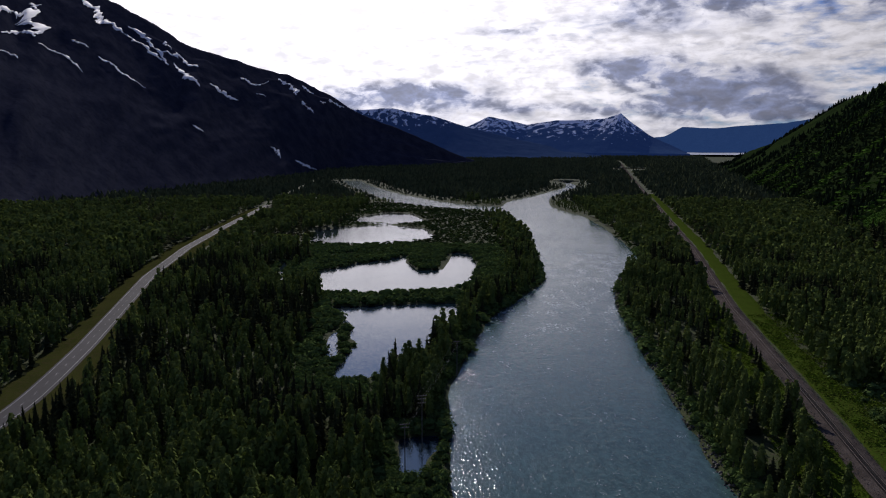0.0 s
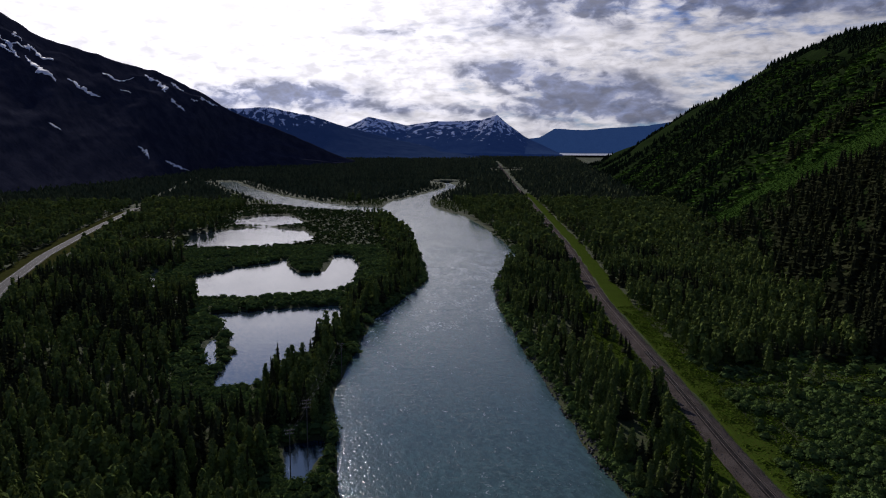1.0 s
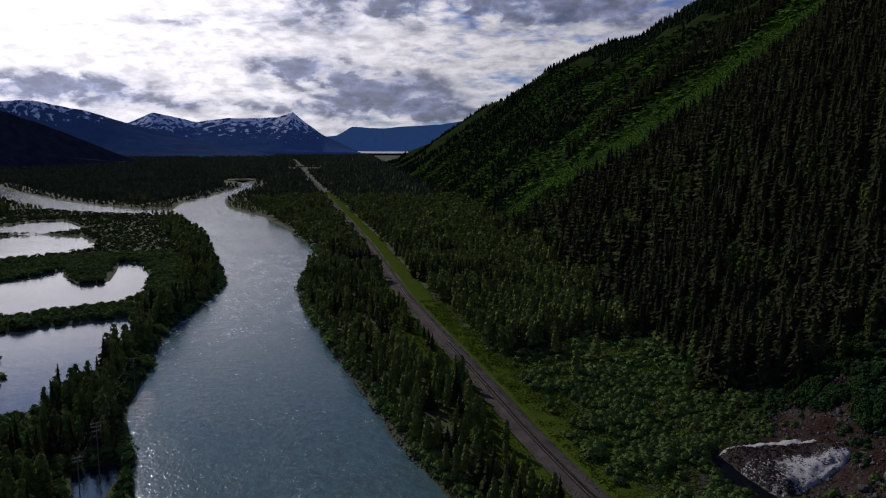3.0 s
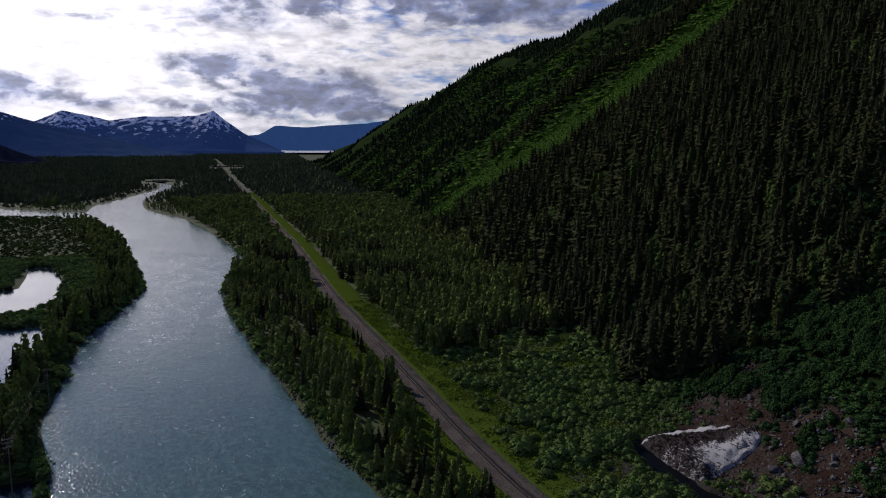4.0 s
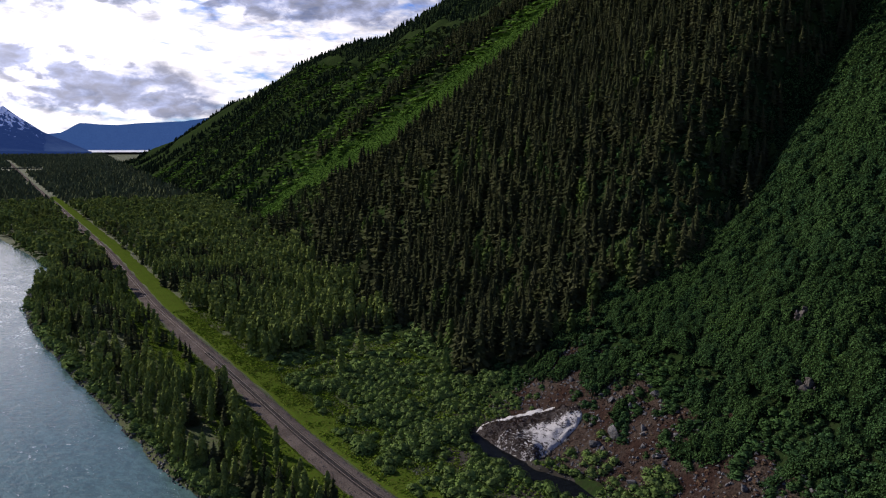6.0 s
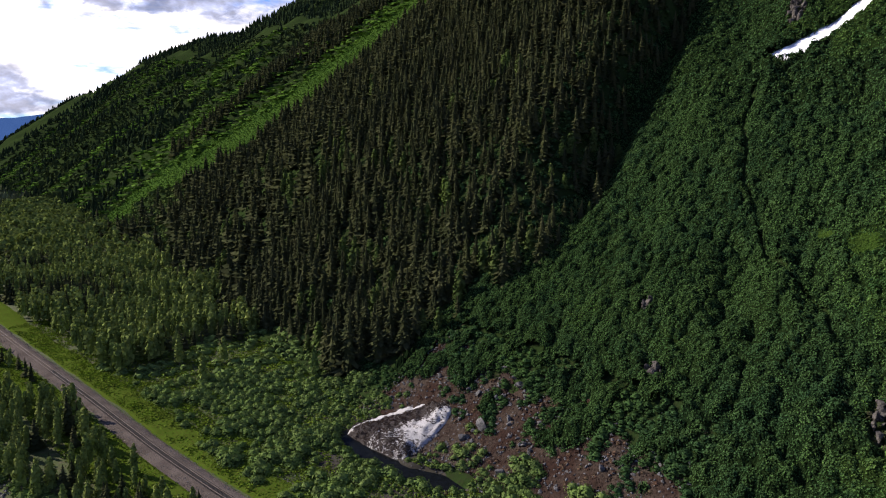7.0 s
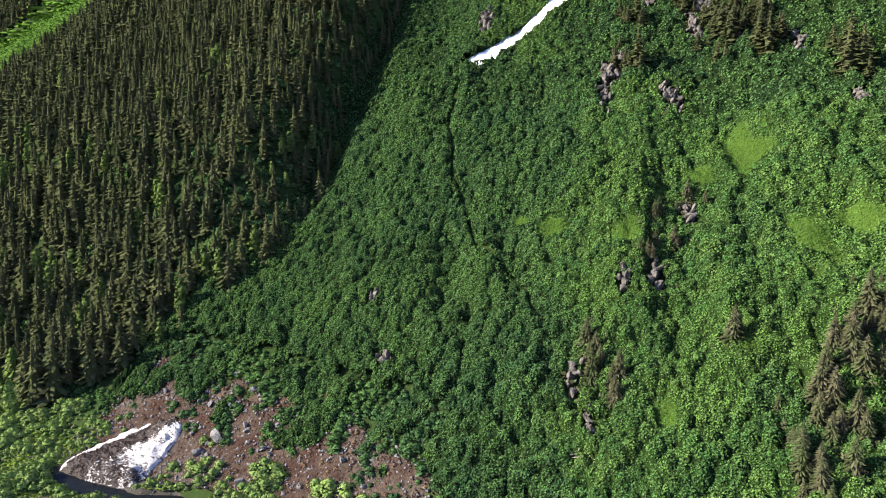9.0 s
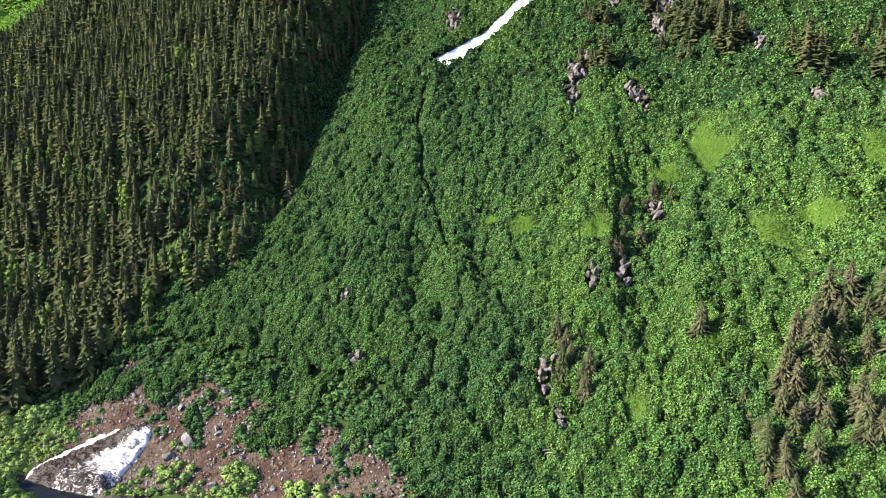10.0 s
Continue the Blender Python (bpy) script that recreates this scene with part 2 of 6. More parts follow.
M_STEEL = surface("rail_steel", (0.110, 0.080, 0.065), (0.150, 0.115, 0.095), (0.070, 0.050, 0.040), 0.4, 6.0, 0.5, 0.2, 0.01, 0.5)
M_SLEEPER = surface("sleeper_wood", (0.030, 0.025, 0.023), (0.045, 0.039, 0.035), (0.018, 0.015, 0.014), 0.5, 7.0, 0.9, 0.5, 0.03)
M_POLEWOOD = surface("pole_wood", (0.16, 0.135, 0.115), (0.21, 0.185, 0.165), (0.10, 0.085, 0.07), 0.4, 6.0, 0.9, 0.5, 0.02)
M_WIRE = surface("wire_metal", (0.10, 0.10, 0.105), (0.14, 0.14, 0.145), (0.07, 0.07, 0.07), 0.5, 3.0, 0.5, 0.1, 0.01, 0.5)


def snow_material():
    m, n = material("old_snow")
    p = place(n)
    a = n.math("ADD", n.math("MULTIPLY", n.noise(n.vec("MULTIPLY", p, (1.0, 0.7, 1.0)), 1.4, 6, 0.75, 0.6), 0.62), n.math("MULTIPLY", n.noise(p, 0.45, 4, 0.6), 0.38))
    b = n.noise(p, 2.6, 5, 0.75)
    # a clean upper rim, rubble melted out in a trough below it, a white lower face, a dirty toe
    rel = n.vec("SUBTRACT", p, (174.7, 155.8, 0.0))
    wob = n.math("MULTIPLY", n.math("SUBTRACT", n.noise(p, 0.35, 4, 0.65), 0.5), 5.0)
    down = n.math("ADD", n.vec("DOT_PRODUCT", rel, (-0.557, -0.83, 0.0)), wob)
    along = n.math("ADD", n.vec("DOT_PRODUCT", rel, (0.83, -0.557, 0.0)), wob)
    trough = n.math("MULTIPLY", n.ramp(down, 3.6, 5.4), n.ramp(down, 15.0, 10.5))
    toe = n.math("MULTIPLY", n.ramp(along, 18.0, 10.0), n.ramp(down, 4.0, 6.0))
    face = n.math("MULTIPLY", n.ramp(down, 11.5, 14.5), n.ramp(along, 13.0, 19.0))
    clean = n.math("ADD", n.ramp(down, 4.6, 3.0, 0.0, 0.40), n.math("MULTIPLY", face, 0.06))
    spread = n.math("ADD", n.math("MULTIPLY", n.math("SUBTRACT", a, 0.5), 2.3), 0.44)
    dirt = n.math("SUBTRACT", n.math("ADD", spread, n.math("ADD", n.math("MULTIPLY", trough, 0.30), n.math("MULTIPLY", toe, 0.16))), clean)
    col = n.mix(n.ramp(b, 0.45, 0.75), (0.50, 0.49, 0.49), (0.33, 0.32, 0.33))
    col = n.mix(n.math("MULTIPLY", n.ramp(dirt, 0.47, 0.53), n.ramp(b, 0.36, 0.46, 0.82, 1.0)), col, n.mix(n.ramp(n.noise(p, 3.4, 4, 0.8), 0.42, 0.64), (0.014, 0.010, 0.010), (0.070, 0.054, 0.048)))
    finish(n, col, 0.7, n.bump(n.math("ADD", a, b), 1.0, 0.8), 0.15)
    return m


def clean_snow():
    m, n = material("chute_snow")
    p = place(n)
    b = n.noise(p, 0.8, 5, 0.7)
    col = n.mix(n.ramp(b, 0.55, 0.8), (0.84, 0.84, 0.85), (0.66, 0.63, 0.60))
    finish(n, col, 0.6, n.bump(b, 0.5, 0.3), 0.3)
    return m


M_SNOW, M_CHUTE = snow_material(), clean_snow()


def water_material(name, base, ripple, rough, stretch, foam_glint=0.0, spec=0.25):
    m, n = material(name)
    p = n.scale(place(n), stretch)
    a = n.noise(p, 0.75, 3, 0.62, 0.5)
    a2 = n.noise(p, 2.4, 2, 0.6, 0.3)
    c = n.noise(p, 0.03, 4, 0.6, 0.4)
    hgt = n.math("MULTIPLY", n.math("ADD", a, n.math("MULTIPLY", a2, 0.30)), n.ramp(c, 0.38, 0.62, 0.8, 1.1))
    # lighter and darker mottling painted in for the light on small waves
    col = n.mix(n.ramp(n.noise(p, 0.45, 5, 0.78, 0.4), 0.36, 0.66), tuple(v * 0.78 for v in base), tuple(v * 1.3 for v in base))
    if foam_glint:
        # broken crests where the current runs rough, with sun sparkle painted in as white
        sp = n.add("ShaderNodeSeparateXYZ")
        n.link(place(n), sp.inputs[0])
        rough_y = n.math("MULTIPLY", n.ramp(sp.outputs[1], 300.0, 420.0), n.ramp(sp.outputs[1], 760.0, 600.0))
        f = n.ramp(n.math("ADD", n.noise(p, 0.75, 3, 0.6, 1.0), n.math("MULTIPLY", rough_y, 0.12)), 0.655, 0.695)
        f = n.math("MULTIPLY", f, n.ramp(n.noise(p, 0.09, 3, 0.6), 0.44, 0.6))
        col = n.mix(n.math("MULTIPLY", f, foam_glint), col, (0.50, 0.54, 0.55))
    finish(n, col, rough, n.bump(hgt, 1.0, ripple), spec)
    return m


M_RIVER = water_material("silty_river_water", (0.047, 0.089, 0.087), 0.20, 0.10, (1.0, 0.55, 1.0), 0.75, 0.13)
# blue of the mirrored sky partly painted into the pond's base colour
M_POND = water_material("pond_water", (0.006, 0.016, 0.028), 0.050, 0.06, (1.0, 1.0, 1.0), 0.0, 0.55)
M_POOL = water_material("melt_pool_water", (0.004, 0.005, 0.006), 0.03, 0.25, (1.0, 1.0, 1.0), 0.0, 0.02)


def mountain_material(name, low, high, snow_from, snow_to, cover, sx_, sy_, glow_c=None, glow_s=0.0, slant=0.0):
    """Wooded foot, bare top, and snow lying in the gullies, by height and along the fall line (the mesh's own uv)."""
    m, n = material(name)
    uv = n.add("ShaderNodeUVMap").outputs[0]
    p = place(n)
    sp = n.add("ShaderNodeSeparateXYZ")
    n.link(p, sp.inputs[0])
    hgt = sp.outputs[2]
    a = n.noise(p, 0.02, 6, 0.65)
    b = n.noise(p, 0.12, 5, 0.7)
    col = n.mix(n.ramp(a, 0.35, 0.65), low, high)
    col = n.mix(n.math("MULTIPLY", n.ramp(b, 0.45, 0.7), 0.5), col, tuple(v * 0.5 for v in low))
    su = n.add("ShaderNodeSeparateXYZ")
    n.link(uv, su.inputs[0])
    cu_ = n.add("ShaderNodeCombineXYZ")
    n.put(cu_.inputs[0], n.math("ADD", n.math("MULTIPLY", su.outputs[0], sx_), n.math("MULTIPLY", su.outputs[1], sx_ * slant)))
    n.put(cu_.inputs[1], n.math("MULTIPLY", su.outputs[1], sy_))
    streak = n.noise(cu_.outputs[0], 1.0, 5, 0.6, 0.5)
    fine = n.noise(p, 0.03, 5, 0.7)
    mask = n.math("ADD", n.math("MULTIPLY", streak, 0.7), n.math("MULTIPLY", fine, 0.3))
    mask = n.math("ADD", mask, n.ramp(hgt, snow_from, snow_to, -0.35, cover, False))
    mask = n.ramp(mask, 0.60, 0.635)
    col = n.mix(mask, col, (0.78, 0.79, 0.82))
    bs = finish(n, col, 0.9, n.bump(n.math("ADD", a, b), 0.5, 2.0), 0.0)
    # distance haze put in as a faint coloured emission
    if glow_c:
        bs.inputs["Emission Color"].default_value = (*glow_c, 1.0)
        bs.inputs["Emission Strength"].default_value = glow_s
    return m


# ---------------------------------------------------------------- plan of the valley
def smooth(a, b, v):
    t = np.clip((np.asarray(v, float) - a) / (b - a), 0, 1)
    return t * t * (3 - 2 * t)


def lattice(ix, iy, seed):
    h = (ix.astype(np.int64) * 374761393 + iy.astype(np.int64) * 668265263 + seed * 144269) & 0xFFFFFFFF
    h = ((h ^ (h >> 13)) * 1274126177) & 0xFFFFFFFF
    return ((h ^ (h >> 16)) & 0xFFFF) / 65535.0


def vnoise(x, y, seed=0):
    x, y = np.asarray(x, float), np.asarray(y, float)
    ix, iy = np.floor(x), np.floor(y)
    fx, fy = x - ix, y - iy
    fx, fy = fx * fx * (3 - 2 * fx), fy * fy * (3 - 2 * fy)
    a, b = lattice(ix, iy, seed), lattice(ix + 1, iy, seed)
    c, d = lattice(ix, iy + 1, seed), lattice(ix + 1, iy + 1, seed)
    return (a + (b - a) * fx) * (1 - fy) + (c + (d - c) * fx) * fy


def fbm(x, y, octaves=4, seed=0):
    total, amp, norm = 0.0, 1.0, 0.0
    for k in range(octaves):
        total = total + amp * vnoise(x * 2 ** k + 17.3 * k, y * 2 ** k - 9.1 * k, seed + k)
        norm += amp
        amp *= 0.5
    return total / norm


def ridged(x, y, octaves=4, seed=0):
    total, amp, norm = 0.0, 1.0, 0.0
    for k in range(octaves):
        total = total + amp * (1 - np.abs(2 * vnoise(x * 2 ** k + 5.7 * k, y * 2 ** k + 3.3 * k, seed + k) - 1))
        norm += amp
        amp *= 0.5
    return total / norm


def curve(points, k):
    """Interpolated line through plan points: value k as a function of y, softened."""
    pts = np.array(points, float)
    ys = np.linspace(pts[0, 1], pts[-1, 1], 800)
    vs = np.interp(ys, pts[:, 1], pts[:, k])
    step = (pts[-1, 1] - pts[0, 1]) / 800
    r = max(1, int(12 / step))
    ker = np.ones(2 * r + 1) / (2 * r + 1)
    vs = np.convolve(np.pad(vs, r, mode="edge"), ker, "valid")
    return lambda y: np.interp(y, ys, vs)


river_left = curve([(2, -700), (2, 60), (4, 184), (5, 232), (3, 272), (12, 319), (27, 391), (42, 428), (76, 509), (86, 620),
                    (91, 719), (93, 800), (90, 1000), (90, 1145), (122, 1300), (159, 1391), (212, 1515), (300, 1750), (330, 1920), (345, 2100)], 0)
river_right = curve([(84, -700), (82, 60), (80, 184), (83, 219), (87, 266), (95, 339), (103, 406), (112, 463), (129, 520), (168, 587),
                     (181, 680), (196, 870), (200, 1000), (184, 1099), (179, 1197), (204, 1375), (247, 1515), (322, 1750), (352, 1900), (372, 2100)], 0)
BRANCH = [(100, 1115, 70), (40, 1160, 84), (0, 1200, 82), (-50, 1285, 84), (-115, 1480, 60), (-200, 1780, 54), (-268, 2090, 46)]
PONDS = [
    [(-71, 424), (-40, 428), (6, 436), (10, 415), (2, 375), (-8, 335), (-20, 305), (-34, 288), (-45, 280), (-46, 310), (-42, 345), (-57, 396)],
    [(-100, 545), (-68, 592), (-32, 628), (-31, 590), (-20, 555), (-4, 560), (3, 600), (8, 655), (24, 640), (27, 590), (18, 500), (0, 474), (-54, 456), (-84, 468), (-97, 500)],
    [(-149, 835), (-110, 880), (-70, 898), (-23, 850), (-8, 763), (-45, 715), (-100, 705), (-135, 722)],
    [(-122, 990), (-84, 1064), (-46, 1050), (-20, 930), (-60, 900), (-108, 915)],
    [(-60, 373), (-57, 373), (-49, 318), (-52, 312), (-55, 318)],
    [(-135, 590), (-131, 590), (-122, 540), (-107, 492), (-111, 488), (-124, 528)],
    [(-92, 645), (-79, 648), (-76, 634), (-90, 630)],
    [(-14, 224), (-3, 228), (0, 221), (-6, 214), (-7, 200), (-11, 198), (-12, 210)],
]
POOL = [(170, 157), (171, 151), (166.6, 134), (163.4, 121), (165, 110), (163.8, 100), (159, 97), (155, 107.7), (156, 120), (159.4, 136.8), (165, 149)]
SNOW_SY = [(-23.5, 153.5), (-13.2, 153.5), (-5, 149.5), (2, 143.5), (7.2, 137), (11, 129), (9.5, 125), (6.3, 122.5), (1, 122.5), (-5, 122.5), (-17.5, 123.6), (-20, 129.3), (-21.4, 135.4), (-23, 144.6)]
rail_x = curve([(96, -700), (102, -100), (108, 60), (116, 146), (124, 190), (139.5, 260), (156, 340), (172, 415), (201, 528), (238, 672),
                (288, 890), (390, 1330), (577, 2170), (800, 3200), (880, 3600)], 0)
road_x = curve([(-160, -700), (-152, 60), (-152, 200), (-154, 237), (-156, 257), (-162, 288), (-171, 330), (-187, 395), (-218, 520), (-244, 670),
                (-262, 838), (-282, 1066), (-310, 1400), (-360, 2000)], 0)
foot_x = curve([(-145, -700), (55, -200), (135, 0), (215, 200), (375, 600), (495, 900), (650, 1400), (880, 2140), (1130, 2950), (1500, 4200)], 0)


def poly_dist(x, y, pts):
    """Signed distance to a closed outline, positive inside."""
    x, y = np.asarray(x, float), np.asarray(y, float)
    inside, best = np.zeros(x.shape, bool), np.full(x.shape, 1e9)
    for (x0, y0), (x1, y1) in zip(pts, pts[1:] + pts[:1]):
        dx, dy = x1 - x0, y1 - y0
        t = np.clip(((x - x0) * dx + (y - y0) * dy) / (dx * dx + dy * dy), 0, 1)
        best = np.minimum(best, np.hypot(x - x0 - t * dx, y - y0 - t * dy))
        if dy:
            cross = (y0 > y) != (y1 > y)
            inside ^= cross & (x < x0 + (y - y0) * dx / dy)
    return np.where(inside, best, -best)


def branch_dist(x, y):
    best = np.full(np.shape(x), -1e9)
    for (x0, y0, w0), (x1, y1, w1) in zip(BRANCH, BRANCH[1:]):
        dx, dy = x1 - x0, y1 - y0
        t = np.clip(((x - x0) * dx + (y - y0) * dy) / (dx * dx + dy * dy), 0, 1)
        best = np.maximum(best, (w0 + (w1 - w0) * t) / 2 - np.hypot(x - x0 - t * dx, y - y0 - t * dy))
    return best


def water_dist(x, y):
    """How far inside open water (positive) or from it (negative)."""
    x, y = np.asarray(x, float), np.asarray(y, float)
    wob = 3.0 * (fbm(x / 14, y / 14, 3, 5) - 0.5)
    d = np.minimum(x - river_left(y), river_right(y) - x)
    d = np.where(y > 2090, -60, d)
    d = np.maximum(d, branch_dist(x, y)) + wob
    for k, pts in enumerate(PONDS):
        near = (x > min(p[0] for p in pts) - 40) & (x < max(p[0] for p in pts) + 40) & (y > min(p[1] for p in pts) - 40) & (y < max(p[1] for p in pts) + 40)
        if near.any():
            dd = np.full(x.shape, -1e9)
            dd[near] = poly_dist(x[near], y[near], pts) + (0.8 * wob[near] if k < 4 else 0)
            d = np.maximum(d, dd)
    return d


def lift(x, y):
    """The far flats rise a little towards the inlet."""
    r = np.hypot(x, y)
    return 60 * np.clip((r - 1800) / 2900, 0, 1.1) ** 1.5


def pool_dist(x, y):
    near = (x > 130) & (x < 200) & (y > 75) & (y < 185)
    d = np.full(np.shape(x), -99.0)
    if near.any():
        d[near] = poly_dist(x[near], y[near], POOL)
    return d


def ground_z(x, y):
    x, y = np.asarray(x, float), np.asarray(y, float)
    d = water_dist(x, y)
    near = 1 - smooth(700, 1600, np.hypot(x, y))
    z = 0.5 + 1.0 * (fbm(x / 22, y / 22, 3, 2) - 0.5) * near + lift(x, y)
    z = z - (3.2 + 0 * x) * smooth(-4.5, 3.0, d)
    z = z - 1.9 * smooth(-3.0, 1.6, pool_dist(x, y) + 2.6 * (fbm(x / 4, y / 4, 3, 6) - 0.5))
    return z


def gully_y(s):
    return np.interp(s, [60, 71, 83, 100, 112, 130, 160, 179], [9, 15, 32, 42, 48, 55, 60, 51]) + 1.2 * np.sin(s / 4.3)


def slope_s(x, y):
    return (x - foot_x(y)) * 0.93


cap_h = curve([(560, -700), (560, 1000), (500, 1380), (440, 1480), (398, 1600), (404, 1750), (420, 1900), (388, 2100), (236, 2700), (90, 3000), (0, 3400), (0, 4300)], 0)


def slope_z(x, y):
    """The wooded mountainside on the far side of the railway."""
    x, y = np.asarray(x, float), np.asarray(y, float)
    s = slope_s(x, y)
    base = 0.73 * 7.0 * np.logaddexp(0, s / 7.0)
    cap = cap_h(y) * (0.93 + 0.14 * fbm(y / 260, y * 0 + 3.3, 3, 8))
    k = 40.0
    z = -k * np.logaddexp(-base / k, -cap / k)
    amt = smooth(0, 160, s)
    z = z + (32 + 9 * smooth(165, 235, s)) * np.clip((y - 118) / 33, 0, 1) * smooth(560, 300, y) * smooth(38, 110, s)
    z = z - 9 * np.exp(-((y - 119) / 9) ** 2) * smooth(80, 110, s) * smooth(260, 220, s)
    z = z - 8 * np.exp(-((y - 84) / 20) ** 2) * smooth(175, 225, s) * smooth(420, 250, s)
    z = z + 4 * np.exp(-((y - 80) / 14) ** 2) * smooth(118, 140, s) * smooth(190, 170, s)
    z = z - 5 * np.exp(-((y - (700 - 0.55 * s)) / 30) ** 2) * smooth(10, 90, s)
    z = z - 1.2 * np.exp(-((y - gully_y(s)) / 1.8) ** 2) * smooth(60, 110, s) * smooth(190, 170, s)
    z = z + 80 * amt * (ridged(y / 190, s / 700, 4, 21) - 0.64) * smooth(640, 850, y)
    z = z + 10 * amt * (fbm(y / 60, s / 120, 3, 31) - 0.5)
    z = z - 34 * np.exp(-((y - 1400) / 170) ** 2) * smooth(300, 460, s) * smooth(760, 590, s)
    z = z + 6 * smooth(25, 90, s) * smooth(140, 60, y) * (ridged(y / 38, s / 110, 3, 41) - 0.6) * 2
    z = z + 1.6 * smooth(4, 30, s) * (fbm(x / 7, y / 7, 2, 51) - 0.5) + 9.0 * smooth(14, 60, s) * smooth(190, 168, s) * smooth(150, 100, y) * (fbm(y / 15, s / 26, 3, 52) - 0.5)
    return np.where(s < -14, -3.0, z - 0.4 + lift(x, y) * smooth(60, 0, s))


def surface_z(x, y):
    return np.maximum(ground_z(x, y), slope_z(x, y))


# ---------------------------------------------------------------- mesh helpers
def mesh_from(name, verts, faces, mats, mat_index=None, smooth_shade=False, uv=None):
    """A mesh from arrays: faces is (n, 3) or (n, 4)."""
    me = bpy.data.meshes.new(name)
    verts, faces = np.asarray(verts, np.float32), np.asarray(faces, np.int32)
    n, k = faces.shape
    me.vertices.add(len(verts))
    me.vertices.foreach_set("co", verts.ravel())
    me.loops.add(n * k)
    me.loops.foreach_set("vertex_index", faces.ravel())
    me.polygons.add(n)
    me.polygons.foreach_set("loop_start", np.arange(0, n * k, k, dtype=np.int32))
    me.polygons.foreach_set("use_smooth", np.full(n, smooth_shade))
    for m in mats:
        me.materials.append(m)
    if mat_index is not None:
        me.polygons.foreach_set("material_index", np.asarray(mat_index, np.int32))
    if uv is not None:
        layer = me.uv_layers.new(name="uv")
        layer.data.foreach_set("uv", np.asarray(uv, np.float32)[faces.ravel()].ravel())
    me.update(calc_edges=True)
    return me


def grid_faces(nu, nv):
    i = np.arange(nu - 1)[:, None] * nv + np.arange(nv - 1)[None, :]
    return np.stack([i, i + nv, i + nv + 1, i + 1], -1).reshape(-1, 4)


def stretch(lo, fine0, fine1, hi, step, grow):
    """Grid lines: even between fine0 and fine1, ever wider beyond."""
    mid = list(np.arange(fine0, fine1 + step / 2, step))
    up, down, d = [], [], step
    v = mid[-1]
    while v < hi:
        d *= grow
        v += d
        up.append(min(v, hi))
    v, d = mid[0], step
    while v > lo:
        d *= grow
        v -= d
        down.append(max(v, lo))
    return np.array(down[::-1] + mid + up)


def part(name, bm, mat, parent=None, label=""):
    me = bpy.data.meshes.new(name)
    bm.to_mesh(me)
    bm.free()
    me.materials.append(mat)
    ob = new(name, me)
    if parent is not None:
        ob.parent = parent
    if label:
        ob["label"] = label
    return ob


# ---------------------------------------------------------------- ground, water, mountains
gx = stretch(-3200, -240, 260, 3600, 5.0, 1.06)
gy = stretch(-900, 90, 700, 4850, 5.2, 1.035)
X, Y = np.meshgrid(gx, gy, indexing="ij")
Z = ground_z(X, Y) - 2.2 * smooth(-11, -6, pool_dist(X, Y))
ground = new("ground", mesh_from("ground", np.stack([X, Y, Z], -1).reshape(-1, 3), grid_faces(*X.shape), [M_GROUND], smooth_shade=True))
tagged(ground, "dark mossy valley floor under trees and brush", "ground", kind="structure")

ry = np.unique(np.concatenate([np.arange(-700, 900, 8.0), np.arange(900, 2100, 20.0)]))
rl, rr = river_left(ry) - 5, river_right(ry) + 5
tt = np.linspace(0, 1, 9)
RX = rl[:, None] + (rr - rl)[:, None] * tt[None, :]
RY = np.repeat(ry[:, None], 9, 1)
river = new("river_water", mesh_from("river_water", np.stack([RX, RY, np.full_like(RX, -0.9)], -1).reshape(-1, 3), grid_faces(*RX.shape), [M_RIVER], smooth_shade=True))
tagged(river, "wide silty grey-green glacial river with small ripples", "river", kind="structure")

b_rows = []
for (x0, y0, w0), (x1, y1, w1) in zip(BRANCH, BRANCH[1:]):
    for t in np.linspace(0, 1, 8, endpoint=False):
        b_rows.append((x0 + (x1 - x0) * t, y0 + (y1 - y0) * t, w0 + (w1 - w0) * t))
b_rows.append(BRANCH[-1])
b_rows = np.array(b_rows)
tang = np.gradient(b_rows[:, :2], axis=0)
tang /= np.linalg.norm(tang, axis=1)[:, None]
nrm = np.stack([-tang[:, 1], tang[:, 0]], 1)
side = np.linspace(-0.5, 0.5, 5)
BX = b_rows[:, 0, None] + nrm[:, 0, None] * side * (b_rows[:, 2, None] + 10)
BY = b_rows[:, 1, None] + nrm[:, 1, None] * side * (b_rows[:, 2, None] + 10)
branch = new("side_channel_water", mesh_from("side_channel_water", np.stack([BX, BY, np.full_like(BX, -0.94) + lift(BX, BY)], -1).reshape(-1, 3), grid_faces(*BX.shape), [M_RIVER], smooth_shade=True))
tagged(branch, "bright side channel joining the river between wooded banks", "river", kind="structure")


def pond(pts, z=-0.9):
    cx, cy = sum(p[0] for p in pts) / len(pts), sum(p[1] for p in pts) / len(pts)
    bm = bmesh.new()
    vs = []
    for x, y in pts:
        d = math.hypot(x - cx, y - cy)
        vs.append(bm.verts.new((x + (x - cx) / d * 4, y + (y - cy) / d * 4, z)))
    bmesh.ops.triangulate(bm, faces=[bm.faces.new(vs)])
    ob = part("pond_water", bm, M_POND)
    return tagged(ob, "still pond reflecting the bright clouded sky", "pond", group="ponds beside the river", kind="structure")


for pts in PONDS:
    pond(pts)

